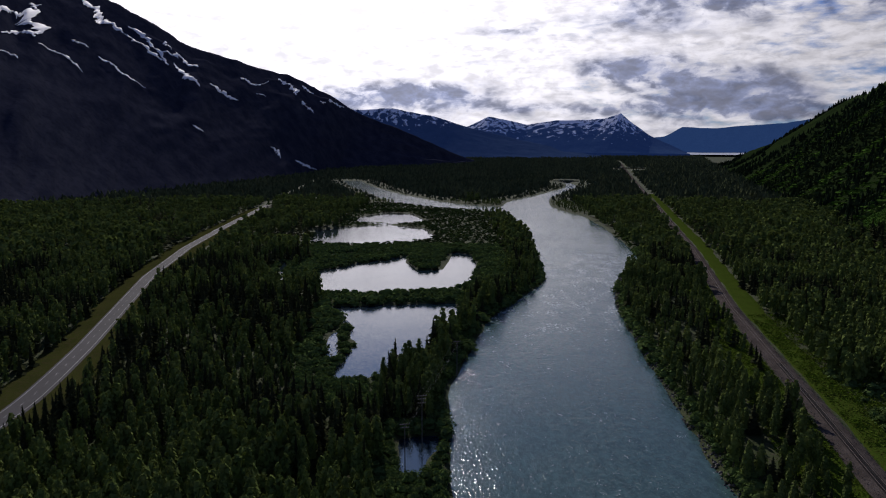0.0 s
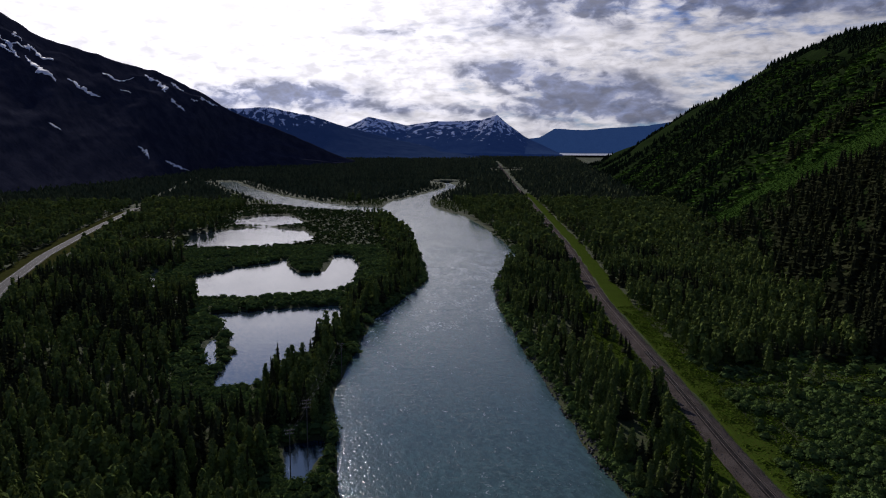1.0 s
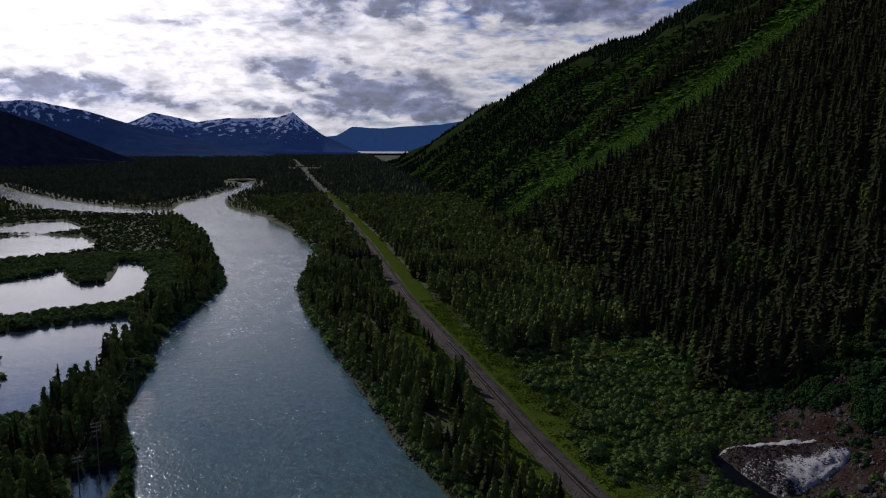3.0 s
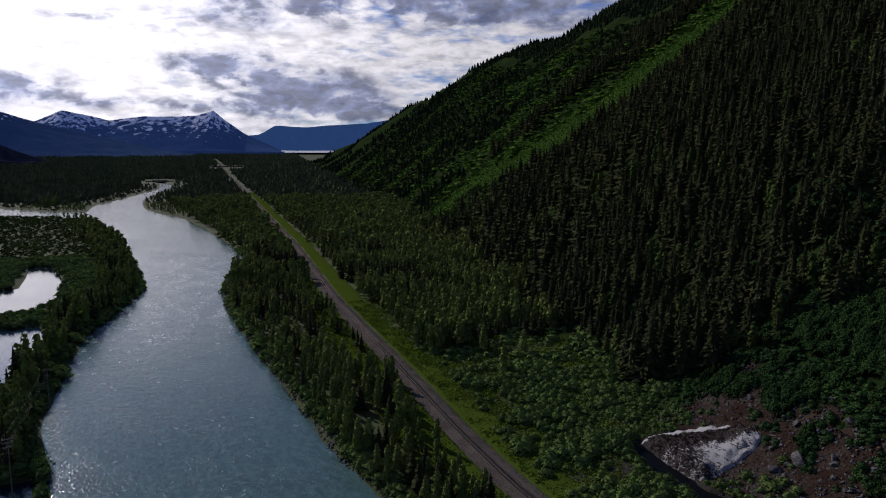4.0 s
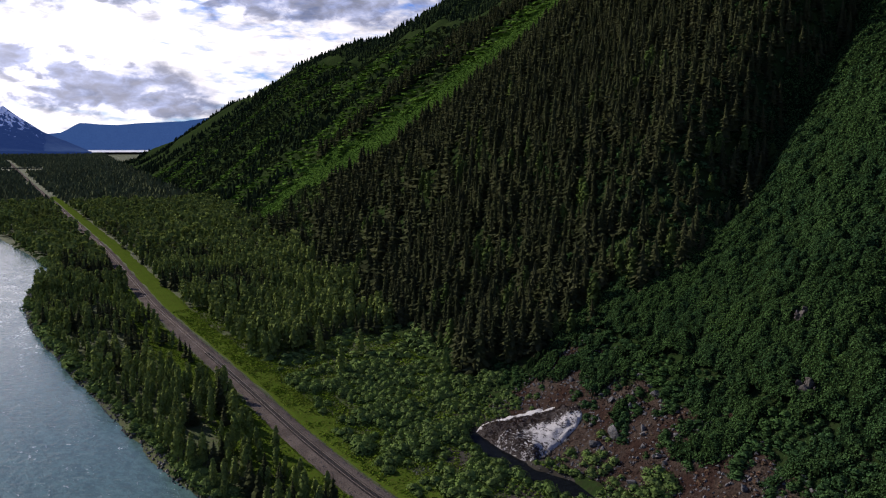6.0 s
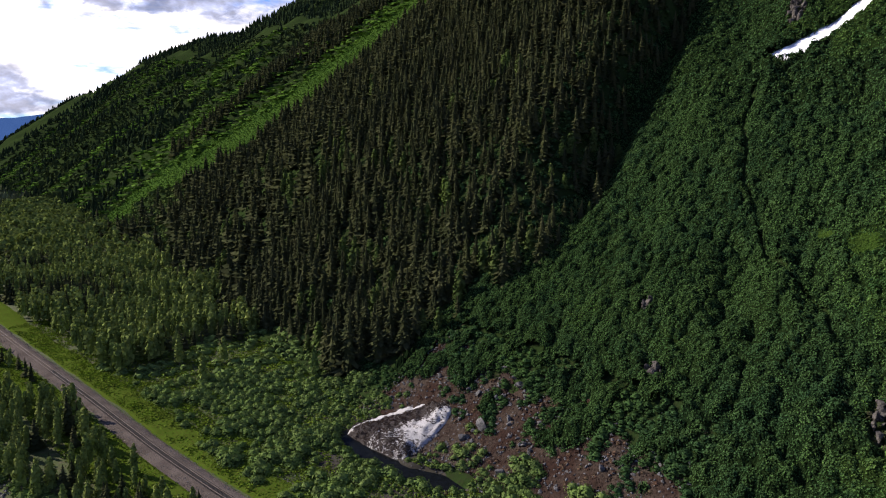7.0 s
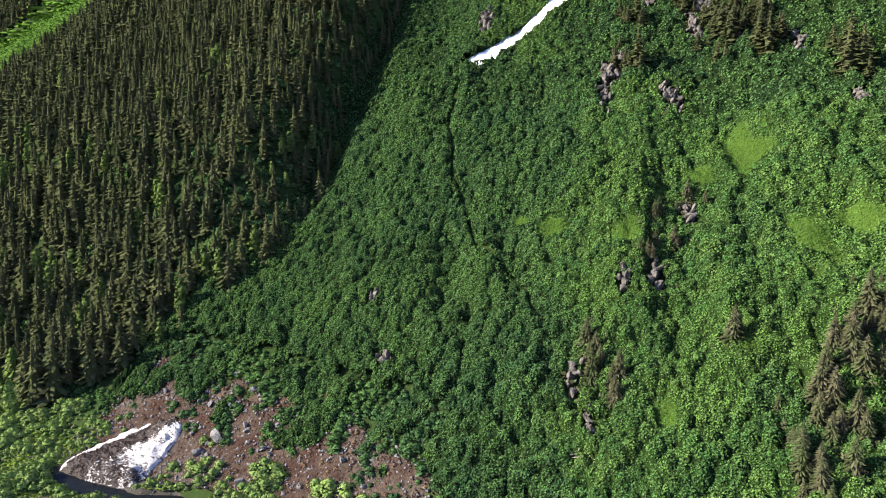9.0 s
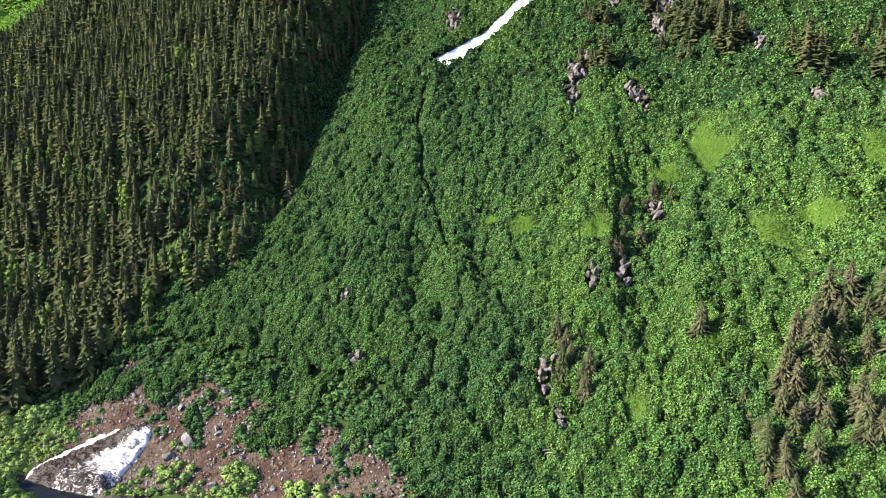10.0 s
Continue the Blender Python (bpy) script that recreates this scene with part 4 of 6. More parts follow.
# belts of the valley wood, by distance from the near end of the plan
for r0, r1, gap_m, tag in ((0, 300, 4.8, "hi"), (300, 640, 5.8, "mid"), (640, 1300, 7.8, "low"), (1300, 4300, 13.5, "far")):
    x, y, rng = scatter(-min(r1, 2200) * 0.8, min(r1, 2400) * 0.75, 40, min(r1, 4200), gap_m, int(r1))
    r = np.hypot(x, y)
    ok = (r >= r0) & (r < r1) & in_view(x, y) & valley_mask(x, y)
    x, y = x[ok], y[ok]
    if tag in ("low", "far"):
        left_lim = np.interp(y, [0, 1040, 1374, 1826, 2770, 3300], [-700, -650, -640, -555, -404, 142])
        ok = x > left_lim - 20
        az_, rr0 = np.degrees(np.arctan2(x, y)), np.hypot(x, y)
        ok &= ~((az_ > 13.3) & (az_ < 15.9) & (rr0 > 2700) & (rr0 < 3070)) & ~((az_ > 8.7) & (az_ < 10.9) & (rr0 > 1930) & (rr0 < 2190))
        x, y = x[ok], y[ok]
    # brush country round the ponds, and the brushy meadow by the railway
    pondland = (x > np.interp(y, [300, 460, 470, 620, 640], [-66, -78, -112, -118, -130])) & (x < river_left(y) - 6) & (y > 292) & (y < 1240) & ((y < 1060) | (x < 60))
    pondland |= (x > -62) & (x < -10) & (y > 250) & (y < 300) | (x > -19) & (x < 5) & (y > 168) & (y < 236)
    pondland &= ~((y < 236) & (x < -19)) & ~((x > river_left(y) - 26 - 8 * vnoise(x / 9, y / 9, 14)) & (y > 240) & (y < 1050))
    meadow = (x > rail_x(y)) & (y < 275 + 25 * (vnoise(x / 25, y / 25, 7) - 0.5))
    brush = pondland | meadow | (water_dist(x, y) > -5.5)
    x, y = x[~brush], y[~brush]
    mixn = vnoise(x / 45, y / 45, 12) * 0.6 + np.random.default_rng(int(r1)).uniform(0, 1, len(x)) * 0.4
    right_side = x > rail_x(y) - 70
    leafy = mixn > np.where(right_side, np.where(x < rail_x(y), np.where(y < 250, 0.24, 0.46), 0.42), 0.42)
    hgt = 8 + 8.5 * vnoise(x / 30, y / 30, 5) + np.random.default_rng(int(r1) + 1).uniform(-2.5, 3, len(x))
    hgt = np.where((x > river_right(y)) & (x < rail_x(y)) & (y < 480), hgt * 0.78, hgt)
    hgt = np.where((y > 1000) & (water_dist(x, y) > -45), hgt * 0.45, hgt)
    own = np.zeros(len(x), bool)
    if tag == "hi":
        own = (x > river_right(y)) & (y < 232) & (x < rail_x(y) + 60)
        OWN.extend(zip(x[own], y[own], hgt[own], leafy[own]))
    for sel, sp in ((~leafy & ~own, "spruce"), (leafy & ~own, "poplar")):
        kinds = {"hi": {"spruce": SPRUCE_HI, "poplar": POPLAR_HI}, "mid": {"spruce": SPRUCE_MID, "poplar": POPLAR_MID},
                 "low": {"spruce": WOOD_LOW, "poplar": LEAFY_LOW}, "far": {"spruce": SPRUCE_FAR, "poplar": SPRUCE_FAR}}[tag][sp]
        mat = M_SPRUCE if sp == "spruce" else M_POPLAR
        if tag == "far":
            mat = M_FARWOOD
        wid = hgt[sel] * {"hi": 1.0, "mid": 1.05, "low": 1.35, "far": 2.4}[tag]
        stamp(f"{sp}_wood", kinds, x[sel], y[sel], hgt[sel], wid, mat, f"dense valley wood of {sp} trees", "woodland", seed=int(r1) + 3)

# willow and alder brush: ponds, meadow, banks
for r0, r1, gap_m, kinds in ((0, 300, 3.1, BUSH_FINE), (300, 700, 4.4, BUSH_MID), (700, 1330, 6.2, BUSH_LOW)):
    x, y, rng = scatter(-220, 420, 50, min(r1, 1300), gap_m, int(r1) + 40)
    r = np.hypot(x, y)
    ok = (r >= r0) & (r < r1) & in_view(x, y)
    x, y = x[ok], y[ok]
    wd = water_dist(x, y)
    dr = x - rail_x(y)
    ok = (wd < np.where(np.abs(x - 40) < 75, -2.8, -1.2)) & ((dr < -6.0) | (dr > np.interp(y, [120, 175, 231, 343, 527, 876], [7, 9, 14, 17, 16, 10]) + 4 * vnoise(y / 18, y * 0, 3))) & (np.abs(x - road_x(y)) > 14) & (slope_s(x, y) < 6)
    pondland = (x > np.interp(y, [300, 460, 470, 620, 640], [-70, -82, -116, -122, -134])) & (x < river_left(y) - 6) & (y > 286) & (y < 1240) & ((y < 1060) | (x < 60))
    pondland |= (x > -62) & (x < -10) & (y > 246) & (y < 300) | (x > -20) & (x < 6) & (y > 164) & (y < 238)
    meadow = (x > rail_x(y)) & (y < 300) & (vnoise(x / 7, y / 7, 17) > 0.40)
    pool = (poly_dist(x, y, POOL) > -1.5) | (poly_dist(slope_s(x, y), y, SNOW_SY) > -2)
    ok &= (pondland | meadow | ((wd > -9) & (y < 800))) & ~pool & (np.hypot((x - 132) / 8, (y - 143) / 6) > 1)
    x, y = x[ok], y[ok]
    h = (1.0 + 2.2 * vnoise(x / 12, y / 12, 9) + 1.4 * np.random.default_rng(int(r1)).uniform(0, 1, len(x)) ** 2) * (1.0 if gap_m < 6 else 0.7)
    stamp("willow_brush", kinds, x, y, h, h * 1.25 * (gap_m / 2.6) ** 0.75, M_FARBRUSH if r0 >= 700 else M_WILLOW, "low grey-green willow brush", "shrubs", seed=int(r1) + 7)


FERN_BEDS = [(134, -56, 12, 9), (124, -42, 7, 7), (96, -68, 12, 11), (104, -80, 8, 9), (45, -25, 6, 5), (93, 7, 4, 5), (96, 19, 3, 3), (128, -103, 9, 7), (92, -17, 5, 5), (63, -45, 6, 3), (116, -30, 6, 4)]
CRAGS = [(172, -12, 6, 13), (157, -9, 4, 8), (156, -33, 4, 6), (208, -48, 6, 13), (224, -53, 8, 12), (196, -62, 4, 9), (222, 55, 5, 9), (186, -82, 3, 9), (210, -127, 4, 8), (155, -37, 3, 6), (80, -24, 4, 7), (106, -36, 4, 5), (73, -15, 3, 4),
         (46, -1, 3.2, 6), (37, -6, 2.6, 3.2), (216, 52, 5, 8), (181, -16, 4, 6), (232, -30, 6, 9), (218, -76, 4, 9), (150, -92, 3, 3), (58, 68, 3, 3), (41, 58, 4, 2.5)]


def bed_mask(s, y):
    """Below one inside the open fern beds."""
    k = np.full(np.shape(s), 9.0)
    for fs, fy, rs_, ry_ in FERN_BEDS:
        k = np.minimum(k, np.hypot((s - fs) / rs_, (y - fy) / ry_))
    return k + 1.5 * (fbm(s / 6, y / 6, 4, 73) - 0.42)


def chute_y(s):
    return np.interp(s, [175, 185, 212, 235, 300], [63, 54, 31, 13, -30])


# mountainside: spruce spur, fern strip, alder slope
def spruce_edge(s):
    return np.interp(s, [0, 12, 26, 45, 61, 77, 104, 130, 168, 215, 420], [190, 178, 160, 144, 128, 118, 114, 116, 119, 116, 100])


def strip_mid(s):
    return np.interp(s, [20, 60, 145, 237, 337, 480], [770, 745, 655, 600, 560, 520])


def strip_low(s):
    """The near edge of the open chute, spreading at its foot."""
    return np.interp(s, [5, 15, 30, 67, 110, 145], [450, 480, 565, 612, 606, 604])


def hill_scatter(y0, y1, s0, s1, gap_m, seed):
    ss, yy, rng = scatter(s0, s1, y0, y1, gap_m, seed)
    return foot_x(yy) + ss / 0.93, yy, ss, rng


for y0, y1, gap_m, kinds in ((60, 330, 6.3, SPRUCE_SLOPE), (330, 820, 8.3, SPRUCE_SPARE), (820, 1700, 11.0, SPRUCE_LOW), (1700, 3900, 11.5, SPRUCE_FAR)):
    x, y, s, rng = hill_scatter(y0, y1, 2, 800 if 800 < y0 < 1700 else 640, gap_m, int(y1) + 5)
    ok = (y > spruce_edge(s) + 6 * (vnoise(s / 9, s * 0, 4) - 0.5))
    ok &= ~((np.abs(y - strip_mid(s)) < 50 + 14 * vnoise(s / 30, s * 0, 6)) & (s > 12))
    ok &= ~((s < 145) & (y > strip_low(s) + 10 * (vnoise(s / 8, y / 8, 67) - 0.5)) & (y < strip_mid(s)) & (vnoise(x / 9, y / 9, 68) < 0.55))
    open_brush = vnoise(y / 70, s / 170, 61) * 0.75 + vnoise(y / 15, s / 25, 62) * 0.25
    ok &= (y < strip_mid(s)) | (open_brush < 0.42) | (s > 470)
    ok &= (y > strip_mid(s)) | (vnoise(x / 14, y / 14, 63) < 0.97)
    ok &= (s < 420) | (y > 900)
    x, y, s = x[ok], y[ok], s[ok]
    h = 13.5 + 8 * vnoise(x / 25, y / 25, 15) + np.random.default_rng(int(y1)).uniform(-5, 5.5, len(x))
    h = np.where(y > 820, h * 0.8, np.where((y < 158) & (s > 70), h * 0.75, h))
    grove = (vnoise(x / 16, y / 16, 64) * 0.7 + vnoise(x / 4, y / 4, 65) * 0.3 > 0.60 + 0.0016 * s) & (y < 480)
    stamp("slope_poplar", POPLAR_SLOPE, x[grove], y[grove], h[grove] * 0.72, h[grove] * 0.95, M_FARBRUSH, "green leafy poplars among the slope spruces", "woodland", sink=0.5, seed=int(y1) + 31, zfun=slope_z)
    x, y, s, h = x[~grove], y[~grove], s[~grove], h[~grove]
    toe = (kinds is SPRUCE_SLOPE) & (s < 110) & (y < 240)
    if toe.any():
        stamp("mountain_spruce", SPRUCE_TOE, x[toe], y[toe], h[toe], h[toe] * 1.3, M_SPRUCE, "dense dark spruce wood at the foot of the slope", "woodland", sink=0.8, seed=17, zfun=slope_z)
        x, y, h = x[~toe], y[~toe], h[~toe]
    stamp("mountain_spruce", kinds, x, y, h, h * (1.25 if kinds is SPRUCE_SLOPE else 1.8 if kinds is SPRUCE_FAR else 1.3), M_RIDGE_SHADE if y0 >= 820 else M_SPRUCE, "dense dark spruce wood on the slope", "woodland", sink=0.8, seed=int(y1) + 9, zfun=slope_z)

x, y, s, rng = hill_scatter(520, 2000, 8, 420, 11.0, 441)
ok = y > strip_mid(s) + 26
x, y = x[ok], y[ok]
h = (1.7 + 2.0 * vnoise(x / 9, y / 9, 19) ** 1.3 + 1.6 * rng.uniform(0, 1, len(x)) ** 2) * 1.74
bright = fbm(y / 60, s[ok] / 150, 3, 76) > 0.55
stamp("fern_strip", BUSH_LOW, x[bright], y[bright], h[bright] * 0.6, h[bright] * 2.2, M_CHUTE_FERN, "bright green fern gullies on the far slope", "ferns", sink=0.3, seed=423, zfun=slope_z)
x, y, h = x[~bright], y[~bright], h[~bright]
stamp("alder_brush", BUSH_LOW, x, y, h, h * 1.6, M_SLOPEBRUSH, "thick green alder brush on the far slope", "shrubs", sink=0.3, seed=422, zfun=slope_z)


x, y, s, rng = hill_scatter(100, 260, 4, 230, 3.3, 451)
ok = y > spruce_edge(s) + 4
x, y = x[ok], y[ok]
h = rng.uniform(1.2, 2.8, len(x))
stamp("alder_brush", BUSH_MID, x, y, h, h * 1.3, M_ALDER, "dark alder undergrowth between the slope spruces", "shrubs", sink=0.3, seed=452, zfun=slope_z)


def domes(x, y, cell, seed):
    """Heights of crowded round crowns: one per cell, highest wins."""
    ix, iy = np.floor(x / cell), np.floor(y / cell)
    best = np.zeros(np.shape(x))
    for dx in (-1, 0, 1):
        for dy in (-1, 0, 1):
            cx, cy = ix + dx, iy + dy
            px = (cx + 0.15 + 0.7 * lattice(cx, cy, seed)) * cell
            py = (cy + 0.15 + 0.7 * lattice(cx, cy, seed + 1)) * cell
            size = 0.45 + 0.75 * lattice(cx, cy, seed + 2)
            d2 = ((x - px) ** 2 + (y - py) ** 2) / (cell * 0.80 * (0.7 + 0.4 * size)) ** 2
            best = np.maximum(best, size * np.sqrt(np.clip(1 - d2, 0, 1)))
    return best


def canopy(name, S, YY, hfun, keep, mats, label, kind=None):
    """A closed brush canopy: crowded crowns over the ground, dropped where keep is false."""
    XX = foot_x(YY) + S / 0.93
    ZZ = surface_z(XX, YY) + hfun(XX, YY)
    k = keep(S, YY, XX)
    f = grid_faces(*S.shape)
    f = f[k.ravel()[f].all(1)]
    ids = np.unique(f)
    remap = np.full(S.size, -1)
    remap[ids] = np.arange(len(ids))
    which = None if kind is None else kind(S, YY).ravel()[f[:, 0]]
    ob = new(name, mesh_from(name, np.stack([XX, YY, ZZ], -1).reshape(-1, 3)[ids], remap[f], mats, which))
    return tagged(ob, label, "shrubs", kind="stuff")


def cover(s, y, x):
    """How closed the alders stand: 0 on scree, snow and rock, 1 in the thick of them."""
    open_low = (s < 36) & (y > 34) & (y < 152)
    c = np.where(open_low, smooth(0.0, 0.16, vnoise(x / 7, y / 7, 71) - (0.80 - 0.010 * s)), 1.0)
    c = np.minimum(c, np.where((s > 60) & (s < 182), np.maximum(smooth(0.0, 1.2, np.abs(y - gully_y(s))), smooth(0.3, 0.75, vnoise(s / 7, s * 0, 75)) * smooth(130, 95, s)), 1.0))
    c = np.minimum(c, np.where(s > 180, smooth(3.6, 5.4, np.abs(y - chute_y(s))), 1.0))
    for cs_, cy_, ry_, rs_ in CRAGS:
        c = np.minimum(c, smooth(0.5, 0.95, np.hypot((s - cs_) / rs_, (y - cy_) / ry_)))
    return c


def alder_keep(s, y, x):
    return (y < spruce_edge(s) + 10) & (cover(s, y, x) > 0.30)


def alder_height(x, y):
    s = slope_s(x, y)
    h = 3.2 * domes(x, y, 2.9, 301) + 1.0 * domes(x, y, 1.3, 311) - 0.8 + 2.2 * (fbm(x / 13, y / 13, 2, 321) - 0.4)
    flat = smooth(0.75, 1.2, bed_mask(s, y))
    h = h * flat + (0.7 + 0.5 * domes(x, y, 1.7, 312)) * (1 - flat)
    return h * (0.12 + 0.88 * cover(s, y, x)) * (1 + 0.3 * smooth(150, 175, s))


def plant_kind(s, y, edge=0.8, seed=74):
    """0 alder, 1 paler salmonberry, 2 fern."""
    pale = 0.62 * fbm(s / 26, y / 26, 3, seed) + 0.31 * smooth(40, -40, y) * smooth(195, 140, s) + 0.34 * smooth(165, 190, s) * np.exp(-((y - 18) / 26) ** 2)
    return np.where(bed_mask(s, y) < edge, 2, np.where(pale > 0.52 + (edge - 0.8) * 0.2, 1, 0))


# the shell under the leaf sprays carries the painted gap shade
CANOPY_MATS = [M_GAP_SHADE, M_GAP_SHADE_LIGHT, M_UNDER_FERN]
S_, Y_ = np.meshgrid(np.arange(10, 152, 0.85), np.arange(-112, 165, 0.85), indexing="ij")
canopy("alder_canopy", S_, Y_, alder_height, alder_keep, CANOPY_MATS, "thick alder canopy on the avalanche slope, coloured dark as gap shade", plant_kind)
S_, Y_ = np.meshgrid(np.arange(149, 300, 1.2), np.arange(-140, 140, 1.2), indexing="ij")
canopy("alder_canopy", S_, Y_, alder_height, alder_keep, CANOPY_MATS, "thick alder canopy high on the slope, coloured dark as gap shade", plant_kind)


def loose_leaves(name, n, s0, s1, y0, y1, size, mats, label, seed):
    """Leaf sprays all over a canopy."""
    rg = np.random.default_rng(seed)
    ss, yy = rg.uniform(s0, s1, n), rg.uniform(y0, y1, n)
    xx = foot_x(yy) + ss / 0.93
    ok = alder_keep(ss, yy, xx) & (cover(ss, yy, xx) > rg.uniform(0, 0.6, n)) & in_view(xx, yy)
    ok &= (domes(xx, yy, 2.9, 301) > rg.uniform(0.15, 0.60, n)) | (bed_mask(ss, yy) < 1.0)
    ss, yy, xx = ss[ok], yy[ok], xx[ok]
    n = len(xx)
    e = 0.5
    zc = surface_z(xx, yy) + alder_height(xx, yy)
    gxn = (surface_z(xx + e, yy) + alder_height(xx + e, yy) - zc) / e
    gyn = (surface_z(xx, yy + e) + alder_height(xx, yy + e) - zc) / e
    nn = np.stack([-gxn, -gyn, np.ones(n)], 1)
    nn /= np.linalg.norm(nn, axis=1)[:, None]
    nn += rg.normal(0, 0.42, (n, 3))
    nn /= np.linalg.norm(nn, axis=1)[:, None]
    t1 = np.cross(nn, rg.normal(0, 1, (n, 3)))
    t1 /= np.linalg.norm(t1, axis=1)[:, None]
    t2 = np.cross(nn, t1)
    kind = plant_kind(ss, yy, rg.uniform(0.45, 1.25, n))
    sz_ = (size * rg.uniform(0.6, 1.35, n) * np.where(kind == 2, 0.75, 1.0))[:, None]
    c = np.stack([xx, yy, zc], 1) + nn * rg.uniform(0.05, 0.32, n)[:, None]
    V = np.stack([c - t1 * sz_ + nn * sz_ * 0.15, c + t1 * sz_, c + t2 * sz_ * 1.5 - nn * sz_ * 0.25], 1).reshape(-1, 3)
    F_ = np.arange(n * 3).reshape(-1, 3)
    return tagged(new(name, mesh_from(name, V, F_, mats, kind)), label, "leaves", kind="stuff")


LEAF_MATS = [M_ALDER, M_SALMON, M_FERN]
loose_leaves("alder_leaves", 350000, 10, 88, -95, 160, 0.245, LEAF_MATS, "leaf sprays covering the lower alder slope", 601)
loose_leaves("alder_leaves", 205000, 86, 151, -112, 150, 0.31, LEAF_MATS, "leaf sprays covering the alder slope", 603)
loose_leaves("alder_leaves", 160000, 149, 275, -140, 135, 0.42, LEAF_MATS, "leaf sprays high on the alder slope", 602)


def chute_open(s, y, x):
    """Positive where the fern chute lies open; its foot breaks up into brush."""
    edge = 50 + 14 * vnoise(s / 30, s * 0, 6) + 12 * smooth(150, 20, s) + 16 * (fbm(s / 9, y / 9, 3, 77) - 0.5)
    d = edge - np.abs(y - strip_mid(s) - 4)
    return d - 70 * smooth(120, 40, s) * fbm(s / 14, y / 14, 3, 78)


def chute_height(x, y):
    return 0.7 + 1.6 * domes(x, y, 4.6, 331) * smooth(0.25, 0.8, fbm(x / 24, y / 24, 3, 332))


M_CHUTE_UNDER = surface("chute_fern_bed", (0.032, 0.068, 0.013), (0.046, 0.090, 0.016), (0.022, 0.046, 0.010), 0.03, 0.22, 0.9, 1.0, 1.0, 0.0)
S_, Y_ = np.meshgrid(np.arange(8, 482, 2.2), np.arange(470, 860, 2.2), indexing="ij")
canopy("fern_slope", S_, Y_, chute_height, lambda s, y, x: chute_open(s, y, x) > 0, [M_CHUTE_UNDER], "bright green ferns covering the chute between the woods")
x, y, s, rng = hill_scatter(470, 860, 8, 482, 1.5, 98)
ok = chute_open(s, y, x) > rng.uniform(-6, 8, len(x))
x, y = x[ok], y[ok]
h = rng.uniform(0.7, 1.5, len(x))
FERN_SPRAY = [(np.array([(-0.7, 0.0, 0.2), (0.7, 0.1, 0.1), (0.0, 0.9, 0.9)]) * k, np.array([(0, 1, 2)])) for k in (0.7, 1.0, 1.3)]
stamp("fern_strip", FERN_SPRAY, x, y, h, h, M_CHUTE_FERN, "bright green fern fronds in the chute between the woods", "ferns", sink=-0.3, seed=8, zfun=lambda x, y: slope_z(x, y) + chute_height(x, y))
x, y, s, rng = hill_scatter(450, 860, 6, 150, 5.0, 97)
ok = (y > strip_low(s)) & (y < strip_mid(s) + 60) & (chute_open(s, y, x) < 6)
x, y = x[ok], y[ok]
h = rng.uniform(1.5, 4.0, len(x))
stamp("alder_brush", BUSH_LOW, x, y, h, h * 1.7, M_FARBRUSH, "green brush at the foot of the fern chute", "shrubs", sink=0.2, seed=9)


# ---------------------------------------------------------------- railway and road
def ribbon(name, line, y0, y1, step, offsets, mat, label, category, zoff, flatz=True):
    """A band along a plan line: offsets are (across, height) pairs."""
    ys = np.arange(y0, y1, step)
    xs = line(ys)
    t = np.stack([np.gradient(xs, ys), np.ones_like(ys)], 1)
    t /= np.linalg.norm(t, axis=1)[:, None]
    nx, ny = t[:, 1], -t[:, 0]
    zz = 0.5 + lift(xs, ys) + zoff
    rows = [np.stack([xs + nx * a, ys + ny * a, zz + h], -1) for a, h in offsets]
    P = np.stack(rows, 1)
    ob = new(name, mesh_from(name, P.reshape(-1, 3), grid_faces(len(ys), len(offsets)), [mat]))
    return tagged(ob, label, category, kind="structure")


ribbon("track_bed", rail_x, -300, 3400, 6, [(-6.8, -1.2), (-4.3, 0.22), (-1.9, 0.75), (1.9, 0.75), (4.0, 0.25), (6.2, -0.9)], M_BALLAST, "grey-brown gravel ballast bed of the railway", "track bed", 0.0)
ribbon("grass_verge", rail_x, 128, 1500, 6, [(4.6, -0.6), (6.2, 0.08), (11, 0.20), (15.5, 0.05), (21, -0.9)], M_GRASS, "bright grass verge along the railway", "grass verge", 0.25)
ribbon("grass_verge", rail_x, 128, 900, 6, [(-26, -0.9), (-18, 0.0), (-10, 0.05), (-6.0, 0.04), (-4.2, -0.7)], M_GRASS, "rough grass edge of the railway", "grass verge", 0.25)
for side_ in (-0.7575, 0.7575):
    ribbon("rail", rail_x, -200, 2400, 3, [(side_ - 0.07, 0.93), (side_ - 0.04, 1.08), (side_ + 0.04, 1.08), (side_ + 0.07, 0.93)], M_STEEL, "rusty steel rail on wooden sleepers", "rail", 0.0)
ribbon("grass_verge", road_x, -300, 1130, 6, [(-20, -0.8), (-15, 0.2), (0, 0.3), (16, 0.2), (21, -0.8)], M_OLIVE, "mown olive grass verge along the road", "grass verge", 0.1)
ribbon("road", road_x, -300, 1200, 5, [(-5.2, 0.2), (-4.6, 0.62), (4.6, 0.62), (5.2, 0.2)], M_ASPHALT, "grey asphalt two-lane road", "road", 0.0)
for a in (-3.6, 3.6):
    ribbon("edge_line", road_x, -300, 1100, 5, [(a - 0.1, 0.630), (a + 0.1, 0.630)], M_PAINT, "worn white edge line on the road", "road marking", 0.0)


